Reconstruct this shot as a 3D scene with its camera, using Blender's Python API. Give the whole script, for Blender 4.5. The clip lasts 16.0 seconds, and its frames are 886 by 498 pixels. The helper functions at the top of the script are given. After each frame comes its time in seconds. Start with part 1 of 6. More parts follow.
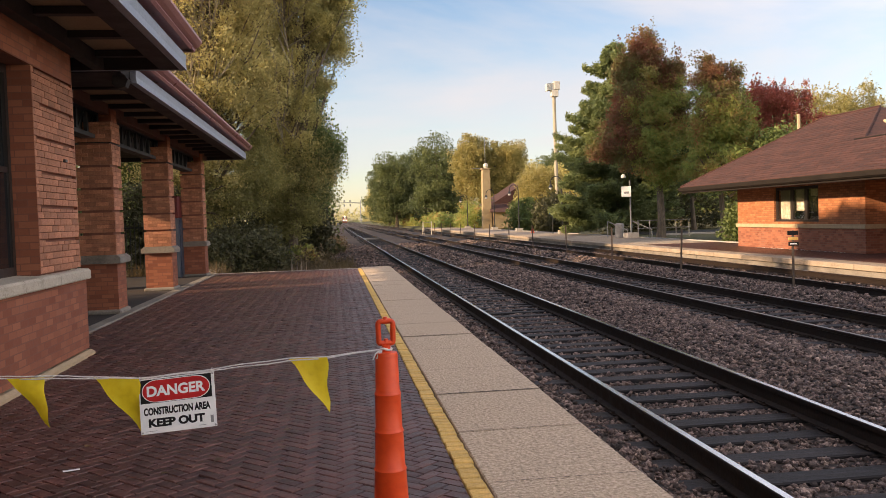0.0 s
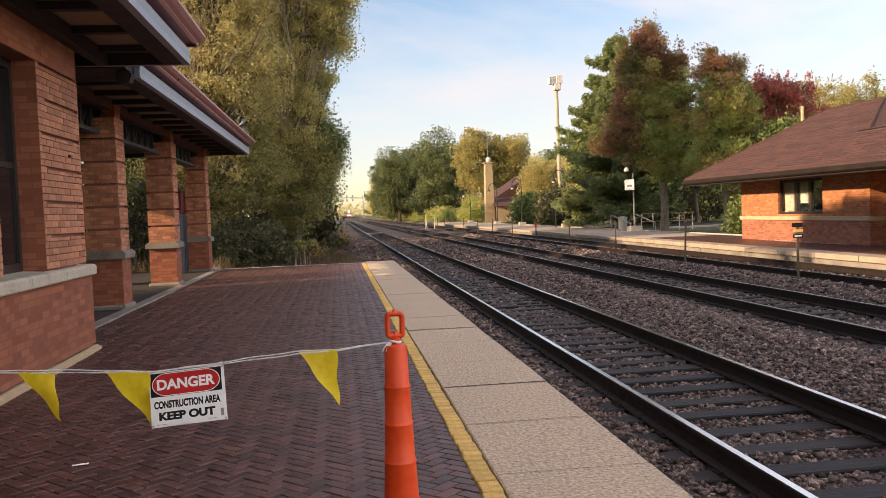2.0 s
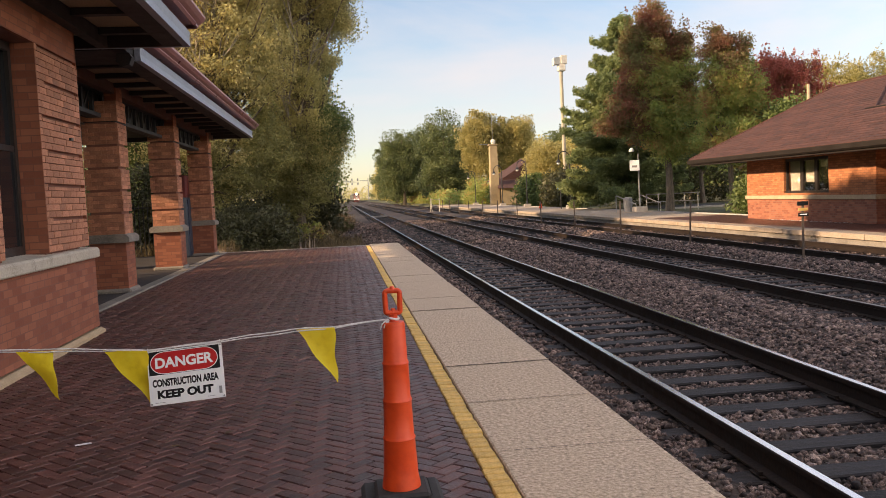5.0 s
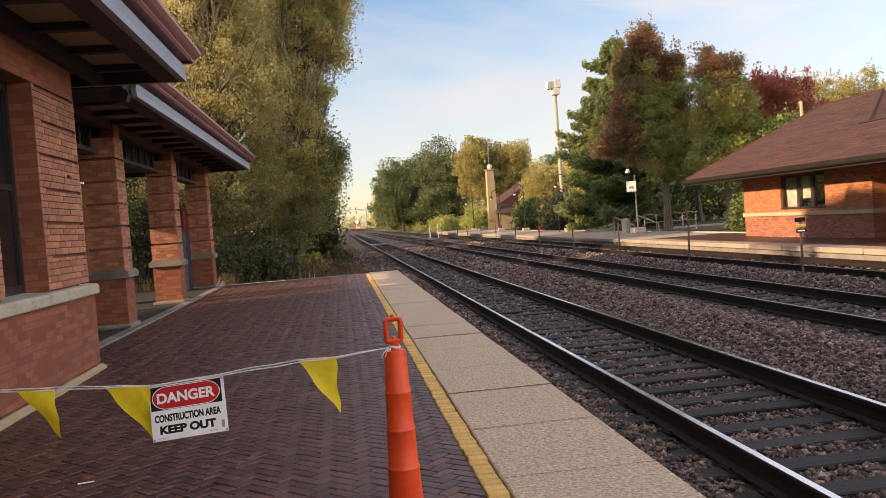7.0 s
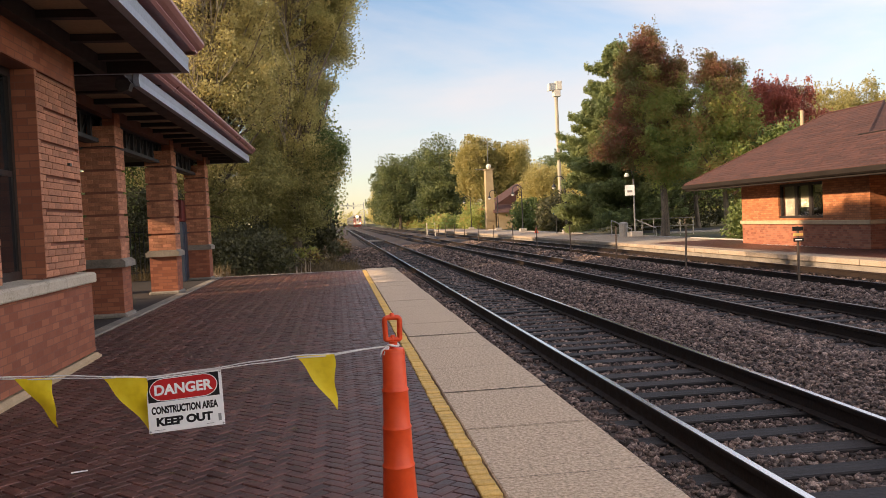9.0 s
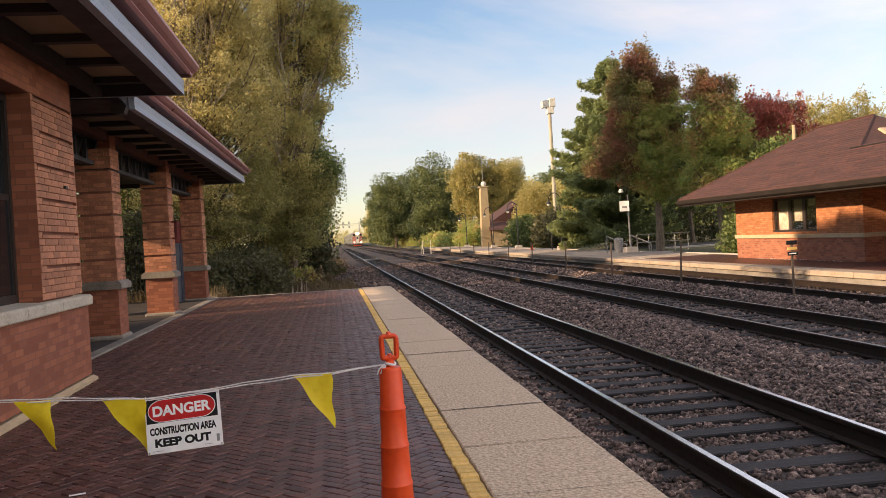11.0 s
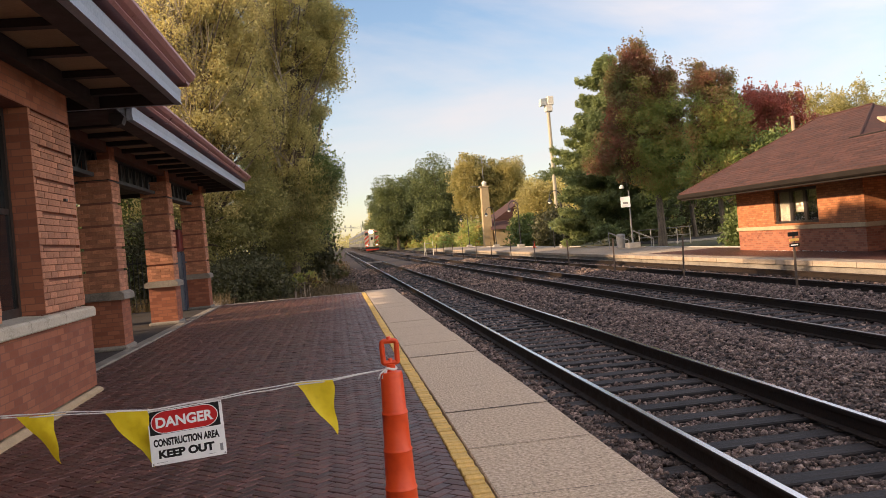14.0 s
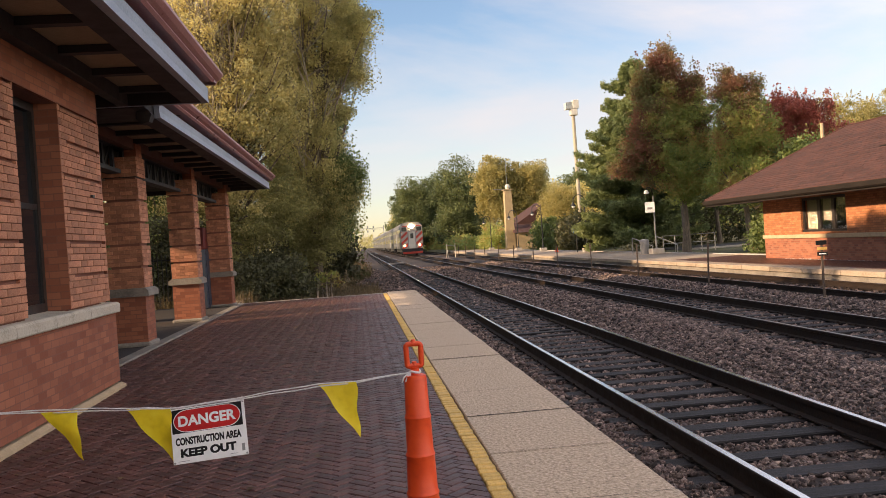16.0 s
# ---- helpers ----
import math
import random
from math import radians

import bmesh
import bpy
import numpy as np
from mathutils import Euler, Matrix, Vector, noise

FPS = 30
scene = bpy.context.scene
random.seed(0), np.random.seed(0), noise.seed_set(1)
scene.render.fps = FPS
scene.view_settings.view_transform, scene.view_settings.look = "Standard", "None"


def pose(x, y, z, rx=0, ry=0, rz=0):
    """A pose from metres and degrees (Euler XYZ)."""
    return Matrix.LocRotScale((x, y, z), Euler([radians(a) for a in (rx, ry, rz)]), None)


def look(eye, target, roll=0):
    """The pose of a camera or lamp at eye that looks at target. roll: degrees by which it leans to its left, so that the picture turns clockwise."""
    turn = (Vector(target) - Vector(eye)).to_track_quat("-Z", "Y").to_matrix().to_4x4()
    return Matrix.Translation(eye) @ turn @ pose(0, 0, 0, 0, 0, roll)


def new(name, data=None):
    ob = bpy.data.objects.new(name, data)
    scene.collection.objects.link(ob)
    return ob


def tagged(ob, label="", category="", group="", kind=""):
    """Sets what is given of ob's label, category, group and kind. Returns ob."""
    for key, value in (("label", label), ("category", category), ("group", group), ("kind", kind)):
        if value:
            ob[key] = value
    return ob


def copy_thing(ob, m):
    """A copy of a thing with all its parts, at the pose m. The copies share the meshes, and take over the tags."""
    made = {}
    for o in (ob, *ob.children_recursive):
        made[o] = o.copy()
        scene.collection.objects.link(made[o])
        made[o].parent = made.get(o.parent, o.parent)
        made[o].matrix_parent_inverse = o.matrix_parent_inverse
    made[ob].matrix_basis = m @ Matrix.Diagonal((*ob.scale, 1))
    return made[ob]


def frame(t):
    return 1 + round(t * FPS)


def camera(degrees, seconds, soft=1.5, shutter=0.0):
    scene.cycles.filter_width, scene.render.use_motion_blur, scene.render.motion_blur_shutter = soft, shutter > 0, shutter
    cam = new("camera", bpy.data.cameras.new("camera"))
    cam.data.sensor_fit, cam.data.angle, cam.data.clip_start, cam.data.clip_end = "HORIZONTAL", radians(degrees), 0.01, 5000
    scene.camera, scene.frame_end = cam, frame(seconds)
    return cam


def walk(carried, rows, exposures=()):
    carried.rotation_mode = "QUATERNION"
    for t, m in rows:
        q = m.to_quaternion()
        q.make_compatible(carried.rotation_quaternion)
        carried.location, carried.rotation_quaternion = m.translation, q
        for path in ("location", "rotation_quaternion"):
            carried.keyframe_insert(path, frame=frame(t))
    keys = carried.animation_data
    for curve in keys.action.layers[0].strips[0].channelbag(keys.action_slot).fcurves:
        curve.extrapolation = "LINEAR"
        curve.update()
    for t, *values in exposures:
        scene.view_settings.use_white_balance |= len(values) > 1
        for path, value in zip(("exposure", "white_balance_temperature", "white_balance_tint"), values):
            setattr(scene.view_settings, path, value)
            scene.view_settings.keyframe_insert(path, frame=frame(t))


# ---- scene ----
cam = camera(55.5, 16.0, soft=0.8)
PATH = [
    (0, (-0.002, 0.019, 1.55), (0.252, 2.001, 1.474), -1.9),
    (0.5, (-0.01, 0.036, 1.542), (0.235, 2.02, 1.472), -1.9),
    (1, (-0.018, 0.038, 1.539), (0.195, 2.025, 1.465), -2.6),
    (1.5, (-0.026, 0.02, 1.544), (0.181, 2.007, 1.454), -3.0),
    (2, (-0.031, 0.024, 1.541), (0.216, 2.007, 1.452), -2.2),
    (2.5, (-0.045, -0.008, 1.55), (0.19, 1.977, 1.472), -2.3),
    (3, (-0.047, 0.009, 1.546), (0.15, 1.999, 1.495), -2.4),
    (3.5, (-0.044, 0.015, 1.544), (0.13, 2.007, 1.517), -2.4),
    (4, (-0.033, 0.025, 1.526), (0.119, 2.019, 1.477), -1.7),
    (4.5, (-0.007, 0.069, 1.507), (0.18, 2.057, 1.394), -1.8),
    (4.7, (0.01, 0.04, 1.506), (0.231, 2.024, 1.375), -2.3),
    (7, (0.012, 0.028, 1.51), (0.249, 2.013, 1.443), -4.3),
    (7.5, (0.018, 0.021, 1.512), (0.282, 2.002, 1.441), -5.0),
    (8, (0.004, 0.016, 1.516), (0.296, 1.993, 1.426), -3.8),
    (8.5, (-0.007, -0.003, 1.52), (0.268, 1.976, 1.428), -2.6),
    (9, (-0.012, 0.026, 1.521), (0.233, 2.009, 1.449), -2.6),
    (9.5, (-0.006, 0.023, 1.526), (0.239, 2.008, 1.493), -2.7),
    (9.7, (-0.007, 0.019, 1.526), (0.242, 2.004, 1.504), -2.8),
    (11.8, (-0.015, -0.025, 1.522), (0.229, 1.96, 1.488), -3.7),
    (12, (-0.014, -0.022, 1.52), (0.203, 1.966, 1.489), -3.8),
    (12.5, (-0.013, 0.004, 1.527), (0.127, 1.999, 1.486), -4.4),
    (13, (0.0, -0.004, 1.527), (0.157, 1.989, 1.47), -5.3),
    (13.5, (-0.002, -0.007, 1.528), (0.213, 1.981, 1.477), -5.0),
    (14, (0.011, -0.025, 1.537), (0.262, 1.959, 1.509), -4.9),
    (14.5, (0.02, 0.012, 1.536), (0.269, 1.996, 1.538), -4.4),
    (15, (0.013, 0.001, 1.538), (0.239, 1.988, 1.548), -4.2),
    (15.5, (-0.002, 0.009, 1.539), (0.204, 1.998, 1.538), -4.2),
    (16, (-0.006, 0.024, 1.541), (0.194, 2.014, 1.522), -3.9),
]
walk(cam, [(t, look(eye, target, roll)) for t, eye, target, roll in PATH], exposures=[(0, 1.32, 7250, 20), (1.5, 1.48, 7250, 20), (3, 1.40, 7250, 20), (4.7, 1.36, 7250, 20), (9, 1.37, 7250, 20), (12, 1.35, 7250, 20), (16, 1.35, 7250, 20)])


# ---- sky, sun ----
SUN_EL, SUN_AZ = radians(17.2), radians(13)  # the light travels towards +x and a little +y
world = bpy.data.worlds.new("world")
scene.world = world
world.use_nodes = True
wn, wl = world.node_tree.nodes, world.node_tree.links
wn.clear()
sky = wn.new("ShaderNodeTexSky")
sky.sky_type, sky.sun_disc = "NISHITA", False
sky.sun_elevation, sky.sun_rotation = SUN_EL, radians(258)
sky.air_density, sky.dust_density, sky.ozone_density = 1.15, 0.25, 3.5
tc = wn.new("ShaderNodeTexCoord")
mp = wn.new("ShaderNodeMapping")
mp.inputs["Scale"].default_value = (1.0, 0.8, 3.4)
mp.inputs["Rotation"].default_value = (0.12, 0.20, 0.35)
nz = wn.new("ShaderNodeTexNoise")
nz.inputs["Scale"].default_value, nz.inputs["Detail"].default_value, nz.inputs["Roughness"].default_value = 1.55, 7, 0.56
nz.inputs["Distortion"].default_value = 0.35
cr = wn.new("ShaderNodeValToRGB")
cr.color_ramp.elements[0].position, cr.color_ramp.elements[1].position = 0.45, 0.72
cr.color_ramp.elements[0].color, cr.color_ramp.elements[1].color = (0.0, 0.0, 0.0, 1), (0.88, 0.88, 0.88, 1)
mixc = wn.new("ShaderNodeMix")
mixc.data_type = "RGBA"
# the thin cloud is brightest high up behind the camera, where it faces the low sun
lobe = wn.new("ShaderNodeVectorMath")
lobe.operation = "DOT_PRODUCT"
lobe.inputs[1].default_value = (0.44, -0.28, 0.853)
pos, pw, gain = wn.new("ShaderNodeMath"), wn.new("ShaderNodeMath"), wn.new("ShaderNodeMath")
pos.operation, pw.operation, gain.operation = "MAXIMUM", "POWER", "MULTIPLY"
pos.inputs[1].default_value, pw.inputs[1].default_value = 0.0, 2.2
gain.inputs[1].default_value = 1.2
cloud = wn.new("ShaderNodeVectorMath")
cloud.operation = "SCALE"
cloud.inputs[0].default_value = (40, 35.5, 30)
cloud_sum = wn.new("ShaderNodeVectorMath")
cloud_sum.inputs[1].default_value = (3.95, 4.05, 4.25)
bg, wo = wn.new("ShaderNodeBackground"), wn.new("ShaderNodeOutputWorld")
bg.inputs["Strength"].default_value = 0.085
wl.new(tc.outputs["Generated"], mp.inputs["Vector"])
wl.new(mp.outputs["Vector"], nz.inputs["Vector"])
wl.new(nz.outputs["Fac"], cr.inputs["Fac"])
wl.new(cr.outputs["Color"], mixc.inputs["Factor"])
wl.new(sky.outputs["Color"], mixc.inputs["A"])
wl.new(mixc.outputs["Result"], bg.inputs["Color"])
wl.new(tc.outputs["Generated"], lobe.inputs[0])
wl.new(lobe.outputs["Value"], pos.inputs[0])
wl.new(pos.outputs[0], pw.inputs[0])
wl.new(pw.outputs[0], gain.inputs[0])
wl.new(gain.outputs[0], cloud.inputs["Scale"])
wl.new(cloud.outputs["Vector"], cloud_sum.inputs[0])
wl.new(cloud_sum.outputs["Vector"], mixc.inputs["B"])
wl.new(bg.outputs["Background"], wo.inputs["Surface"])

sun = new("sun", bpy.data.lights.new("sun", "SUN"))
sun.data.energy, sun.data.angle, sun.data.color = 3.3, radians(0.6), (1.0, 0.78, 0.52)
sun_way = Vector((math.cos(SUN_EL) * math.cos(SUN_AZ), math.cos(SUN_EL) * math.sin(SUN_AZ), -math.sin(SUN_EL)))
sun.matrix_world = look(Vector((-60, -16, 30)), Vector((-60, -16, 30)) + sun_way)


# ---- materials ----
def surf(name, cols, scale=3.0, rough=0.8, metal=0.0, bump=0.15, bscale=40.0, rnd="", rndamt=0.35, rvar=0.12, stretch=(1, 1, 1), spec=0.5):
    """A procedural surface: colours mixed by noise at two scales, random tone per piece, roughness variation and relief."""
    m = bpy.data.materials.new(name)
    m.use_nodes = True
    n, l = m.node_tree.nodes, m.node_tree.links
    p = n["Principled BSDF"]
    p.inputs["Metallic"].default_value = metal
    p.inputs["Specular IOR Level"].default_value = spec
    co = n.new("ShaderNodeTexCoord")
    mp = n.new("ShaderNodeMapping")
    mp.inputs["Scale"].default_value = stretch
    l.new(co.outputs["Object"], mp.inputs["Vector"])
    big = n.new("ShaderNodeTexNoise")
    big.inputs["Scale"].default_value, big.inputs["Detail"].default_value, big.inputs["Roughness"].default_value = scale, 6, 0.62
    fine = n.new("ShaderNodeTexNoise")
    fine.inputs["Scale"].default_value, fine.inputs["Detail"].default_value = bscale, 4
    for t in (big, fine):
        l.new(mp.outputs["Vector"], t.inputs["Vector"])
    mixf = n.new("ShaderNodeMath")
    mixf.operation = "MULTIPLY_ADD"
    l.new(fine.outputs["Fac"], mixf.inputs[0])
    mixf.inputs[1].default_value = 0.45
    half = n.new("ShaderNodeMath")
    half.operation = "MULTIPLY"
    l.new(big.outputs["Fac"], half.inputs[0])
    half.inputs[1].default_value = 0.6
    l.new(half.outputs[0], mixf.inputs[2])
    ramp = n.new("ShaderNodeValToRGB")
    els = ramp.color_ramp.elements
    k = len(cols)
    while len(els) < k:
        els.new(0.5)
    for i, c in enumerate(cols):
        els[i].position = 0.36 + 0.30 * i / max(1, k - 1)
        els[i].color = (*c, 1)
    l.new(mixf.outputs[0], ramp.inputs["Fac"])
    out = ramp.outputs["Color"]
    if rnd:
        src = n.new("ShaderNodeObjectInfo").outputs["Random"] if rnd == "obj" else n.new("ShaderNodeNewGeometry").outputs["Random Per Island"]
        mr = n.new("ShaderNodeMapRange")
        l.new(src, mr.inputs["Value"])
        mr.inputs["To Min"].default_value, mr.inputs["To Max"].default_value = 1 - rndamt, 1 + rndamt
        hs = n.new("ShaderNodeHueSaturation")
        l.new(out, hs.inputs["Color"])
        l.new(mr.outputs["Result"], hs.inputs["Value"])
        out = hs.outputs["Color"]
    l.new(out, p.inputs["Base Color"])
    rr = n.new("ShaderNodeMapRange")
    l.new(big.outputs["Fac"], rr.inputs["Value"])
    rr.inputs["From Min"].default_value, rr.inputs["From Max"].default_value = 0.3, 0.7
    rr.inputs["To Min"].default_value, rr.inputs["To Max"].default_value = max(0.02, rough - rvar), min(1, rough + rvar)
    l.new(rr.outputs["Result"], p.inputs["Roughness"])
    if bump:
        b = n.new("ShaderNodeBump")
        b.inputs["Strength"].default_value, b.inputs["Distance"].default_value = bump, 0.02
        l.new(mixf.outputs[0], b.inputs["Height"])
        l.new(b.outputs["Normal"], p.inputs["Normal"])
    return m


def leaf_mat(name, cols, trans=0.35, rough=0.55):
    """Leaves: colour from a random number per leaf and from drifts of tone through the crown, with some light coming through."""
    m = bpy.data.materials.new(name)
    m.use_nodes = True
    n, l = m.node_tree.nodes, m.node_tree.links
    p, o = n["Principled BSDF"], n["Material Output"]
    g = n.new("ShaderNodeNewGeometry")
    co = n.new("ShaderNodeTexCoord")
    nz = n.new("ShaderNodeTexNoise")
    nz.inputs["Scale"].default_value, nz.inputs["Detail"].default_value = 0.55, 3
    l.new(co.outputs["Object"], nz.inputs["Vector"])
    mr = n.new("ShaderNodeMapRange")
    l.new(nz.outputs["Fac"], mr.inputs["Value"])
    mr.inputs["From Min"].default_value, mr.inputs["From Max"].default_value = 0.32, 0.68
    add = n.new("ShaderNodeMath")
    add.operation = "MULTIPLY_ADD"
    l.new(g.outputs["Random Per Island"], add.inputs[0])
    add.inputs[1].default_value = 0.36
    half = n.new("ShaderNodeMath")
    half.operation = "MULTIPLY"
    l.new(mr.outputs["Result"], half.inputs[0])
    half.inputs[1].default_value = 0.64
    l.new(half.outputs[0], add.inputs[2])
    ramp = n.new("ShaderNodeValToRGB")
    els = ramp.color_ramp.elements
    while len(els) < len(cols):
        els.new(0.5)
    for i, c in enumerate(cols):
        els[i].position = 0.08 + 0.84 * i / (len(cols) - 1)
        els[i].color = (*c, 1)
    l.new(add.outputs[0], ramp.inputs["Fac"])
    l.new(ramp.outputs["Color"], p.inputs["Base Color"])
    p.inputs["Roughness"].default_value = rough
    t = n.new("ShaderNodeBsdfTranslucent")
    l.new(ramp.outputs["Color"], t.inputs["Color"])
    mx = n.new("ShaderNodeMixShader")
    mx.inputs["Fac"].default_value = trans
    l.new(p.outputs[0], mx.inputs[1])
    l.new(t.outputs[0], mx.inputs[2])
    l.new(mx.outputs[0], o.inputs["Surface"])
    return m


def brick_mat(name, c1, c2, mortar, bw=0.21, bh=0.075):
    """Coursed brickwork seen from afar, on faces that stand upright."""
    m = surf(name, [c1, c2], 2.0, 0.85, bump=0.2)
    n, l = m.node_tree.nodes, m.node_tree.links
    p = n["Principled BSDF"]
    co = n.new("ShaderNodeTexCoord")
    sp, cb = n.new("ShaderNodeSeparateXYZ"), n.new("ShaderNodeCombineXYZ")
    ad = n.new("ShaderNodeMath")
    l.new(co.outputs["Object"], sp.inputs[0])
    l.new(sp.outputs["X"], ad.inputs[0])
    l.new(sp.outputs["Y"], ad.inputs[1])
    l.new(ad.outputs[0], cb.inputs["X"])
    l.new(sp.outputs["Z"], cb.inputs["Y"])
    b = n.new("ShaderNodeTexBrick")
    l.new(cb.outputs[0], b.inputs["Vector"])
    b.inputs["Scale"].default_value = 1.0
    b.inputs["Brick Width"].default_value, b.inputs["Row Height"].default_value = bw, bh
    b.inputs["Mortar Size"].default_value = 0.006
    b.inputs["Color1"].default_value, b.inputs["Color2"].default_value = (*c1, 1), (*c2, 1)
    b.inputs["Mortar"].default_value = (*mortar, 1)
    old = [k for k in l if k.to_node == p and k.to_socket.name == "Base Color"][0].from_socket
    mx = n.new("ShaderNodeMix")
    mx.data_type = "RGBA"
    mx.inputs["Factor"].default_value = 0.85
    l.new(old, mx.inputs["A"])
    l.new(b.outputs["Color"], mx.inputs["B"])
    l.new(mx.outputs["Result"], p.inputs["Base Color"])
    return m


def glow(name, col, strength):
    m = bpy.data.materials.new(name)
    m.use_nodes = True
    p = m.node_tree.nodes["Principled BSDF"]
    p.inputs["Base Color"].default_value = (*col, 1)
    p.inputs["Emission Color"].default_value = (*col, 1)
    p.inputs["Emission Strength"].default_value = strength
    return m


M_PAVER = surf("paver_brick", [(0.040, 0.018, 0.016), (0.082, 0.033, 0.027), (0.140, 0.058, 0.046)], 6, 0.46, bump=0.35, bscale=90, rnd="isl", rndamt=0.42, rvar=0.14)
M_PAVER_OB = surf("paver_brick_single", [(0.040, 0.018, 0.016), (0.082, 0.033, 0.027), (0.140, 0.058, 0.046)], 6, 0.46, bump=0.35, bscale=90, rnd="obj", rndamt=0.42, rvar=0.14)
M_SAND = surf("joint_sand", [(0.018, 0.013, 0.012), (0.035, 0.026, 0.023)], 8, 0.95, bump=0.3)
M_YELLOW = surf("yellow_painted_brick", [(0.44, 0.26, 0.06), (0.62, 0.39, 0.10), (0.72, 0.47, 0.15)], 9, 0.7, bump=0.3, bscale=70, rnd="obj", rndamt=0.12)
M_SLAB = surf("exposed_aggregate", [(0.24, 0.178, 0.12), (0.49, 0.38, 0.27), (0.70, 0.565, 0.43)], 34, 0.88, bump=1.0, bscale=48)
M_CONC = surf("old_concrete", [(0.25, 0.23, 0.20), (0.38, 0.35, 0.31), (0.47, 0.44, 0.39)], 2.2, 0.9, bump=0.35, bscale=60)
M_STONE = surf("limestone", [(0.33, 0.28, 0.21), (0.49, 0.43, 0.34), (0.58, 0.52, 0.42)], 3, 0.85, bump=0.3, bscale=50)
M_BALLAST = surf("ballast_bed", [(0.016, 0.011, 0.009), (0.040, 0.027, 0.021), (0.085, 0.058, 0.045)], 5, 0.92, bump=1.0, bscale=22)
M_ROCK = surf("ballast_stone", [(0.030, 0.019, 0.016), (0.102, 0.067, 0.056), (0.30, 0.225, 0.185)], 9, 0.85, bump=0.3, bscale=70, rnd="isl", rndamt=0.85)
M_TIE = surf("creosoted_timber", [(0.008, 0.007, 0.008), (0.017, 0.014, 0.014), (0.038, 0.031, 0.028)], 5, 0.66, bump=0.5, bscale=30, rnd="obj", rndamt=0.35, stretch=(0.25, 3, 3), spec=0.3)
M_TIE_I = surf("creosoted_timber_far", [(0.008, 0.007, 0.008), (0.017, 0.014, 0.014), (0.038, 0.031, 0.028)], 5, 0.66, bump=0.5, bscale=30, rnd="isl", rndamt=0.35, stretch=(0.25, 3, 3), spec=0.3)
M_RUST = surf("rusted_rail_side", [(0.010, 0.008, 0.007), (0.022, 0.015, 0.012), (0.034, 0.022, 0.016)], 8, 0.65, spec=0.2, bump=0.2)
M_RAILTOP = surf("polished_rail_head", [(0.72, 0.72, 0.74), (0.86, 0.86, 0.88)], 20, 0.2, metal=1.0, bump=0.03, rvar=0.06, stretch=(4, 0.2, 1))
M_RAILDULL = surf("dull_rail_head", [(0.22, 0.19, 0.17), (0.36, 0.33, 0.31)], 20, 0.38, metal=1.0, bump=0.03, rvar=0.08, stretch=(4, 0.2, 1))
M_BRICK = surf("red_wall_brick", [(0.29, 0.110, 0.060), (0.43, 0.180, 0.100), (0.56, 0.26, 0.155)], 4, 0.82, bump=0.35, bscale=70, rnd="isl", rndamt=0.24)
M_BRICK_OB = surf("red_wall_brick_single", [(0.29, 0.110, 0.060), (0.43, 0.180, 0.100), (0.56, 0.26, 0.155)], 4, 0.82, bump=0.35, bscale=70, rnd="obj", rndamt=0.24)
M_BRICKWALL = brick_mat("red_brick_courses", (0.215, 0.066, 0.036), (0.385, 0.135, 0.072), (0.21, 0.082, 0.052))
M_MORTAR = surf("red_mortar", [(0.17, 0.068, 0.043), (0.24, 0.10, 0.066)], 8, 0.95, bump=0.3)
M_STATION = brick_mat("orange_brick_courses", (0.30, 0.105, 0.042), (0.54, 0.215, 0.095), (0.20, 0.095, 0.055))
M_STATION_LOW = brick_mat("red_brown_brick_courses", (0.20, 0.062, 0.036), (0.40, 0.15, 0.082), (0.26, 0.15, 0.10))
M_SANDSTONE = surf("buff_sandstone", [(0.40, 0.29, 0.17), (0.54, 0.41, 0.26)], 5, 0.85, bump=0.3, bscale=50)
M_DKRED = surf("dark_red_panel", [(0.10, 0.012, 0.012), (0.15, 0.02, 0.018)], 3, 0.6, bump=0.05)
M_WALK = surf("worn_walkway", [(0.22, 0.17, 0.12), (0.34, 0.27, 0.20), (0.42, 0.34, 0.26)], 1.0, 0.9, bump=0.3, bscale=30)
M_DKCONC = surf("dark_concrete", [(0.13, 0.115, 0.098), (0.22, 0.195, 0.165), (0.30, 0.27, 0.23)], 1.8, 0.9, bump=0.35, bscale=50)
M_BEAM = surf("blue_grey_painted_steel", [(0.20, 0.23, 0.28), (0.28, 0.32, 0.385), (0.35, 0.39, 0.45)], 3, 0.5, bump=0.1)
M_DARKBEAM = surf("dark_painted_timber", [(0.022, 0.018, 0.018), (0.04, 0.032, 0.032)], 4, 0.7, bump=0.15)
M_REDBEAM = surf("red_brown_painted_timber", [(0.085, 0.034, 0.024), (0.13, 0.055, 0.038)], 3, 0.75, bump=0.15)
M_TRUSS = surf("dark_slate_painted_iron", [(0.030, 0.034, 0.040), (0.050, 0.055, 0.064)], 4, 0.6, bump=0.1)
M_SOFFIT = surf("beige_soffit_board", [(0.25, 0.175, 0.105), (0.35, 0.255, 0.16)], 2, 0.8, bump=0.15)
M_GUTTER = surf("maroon_gutter", [(0.26, 0.085, 0.085), (0.36, 0.14, 0.135), (0.45, 0.21, 0.20)], 3, 0.35, bump=0.06, metal=0.2)
M_ROOFRED = surf("maroon_metal_roof", [(0.15, 0.05, 0.045), (0.22, 0.08, 0.07)], 3, 0.5, bump=0.1)
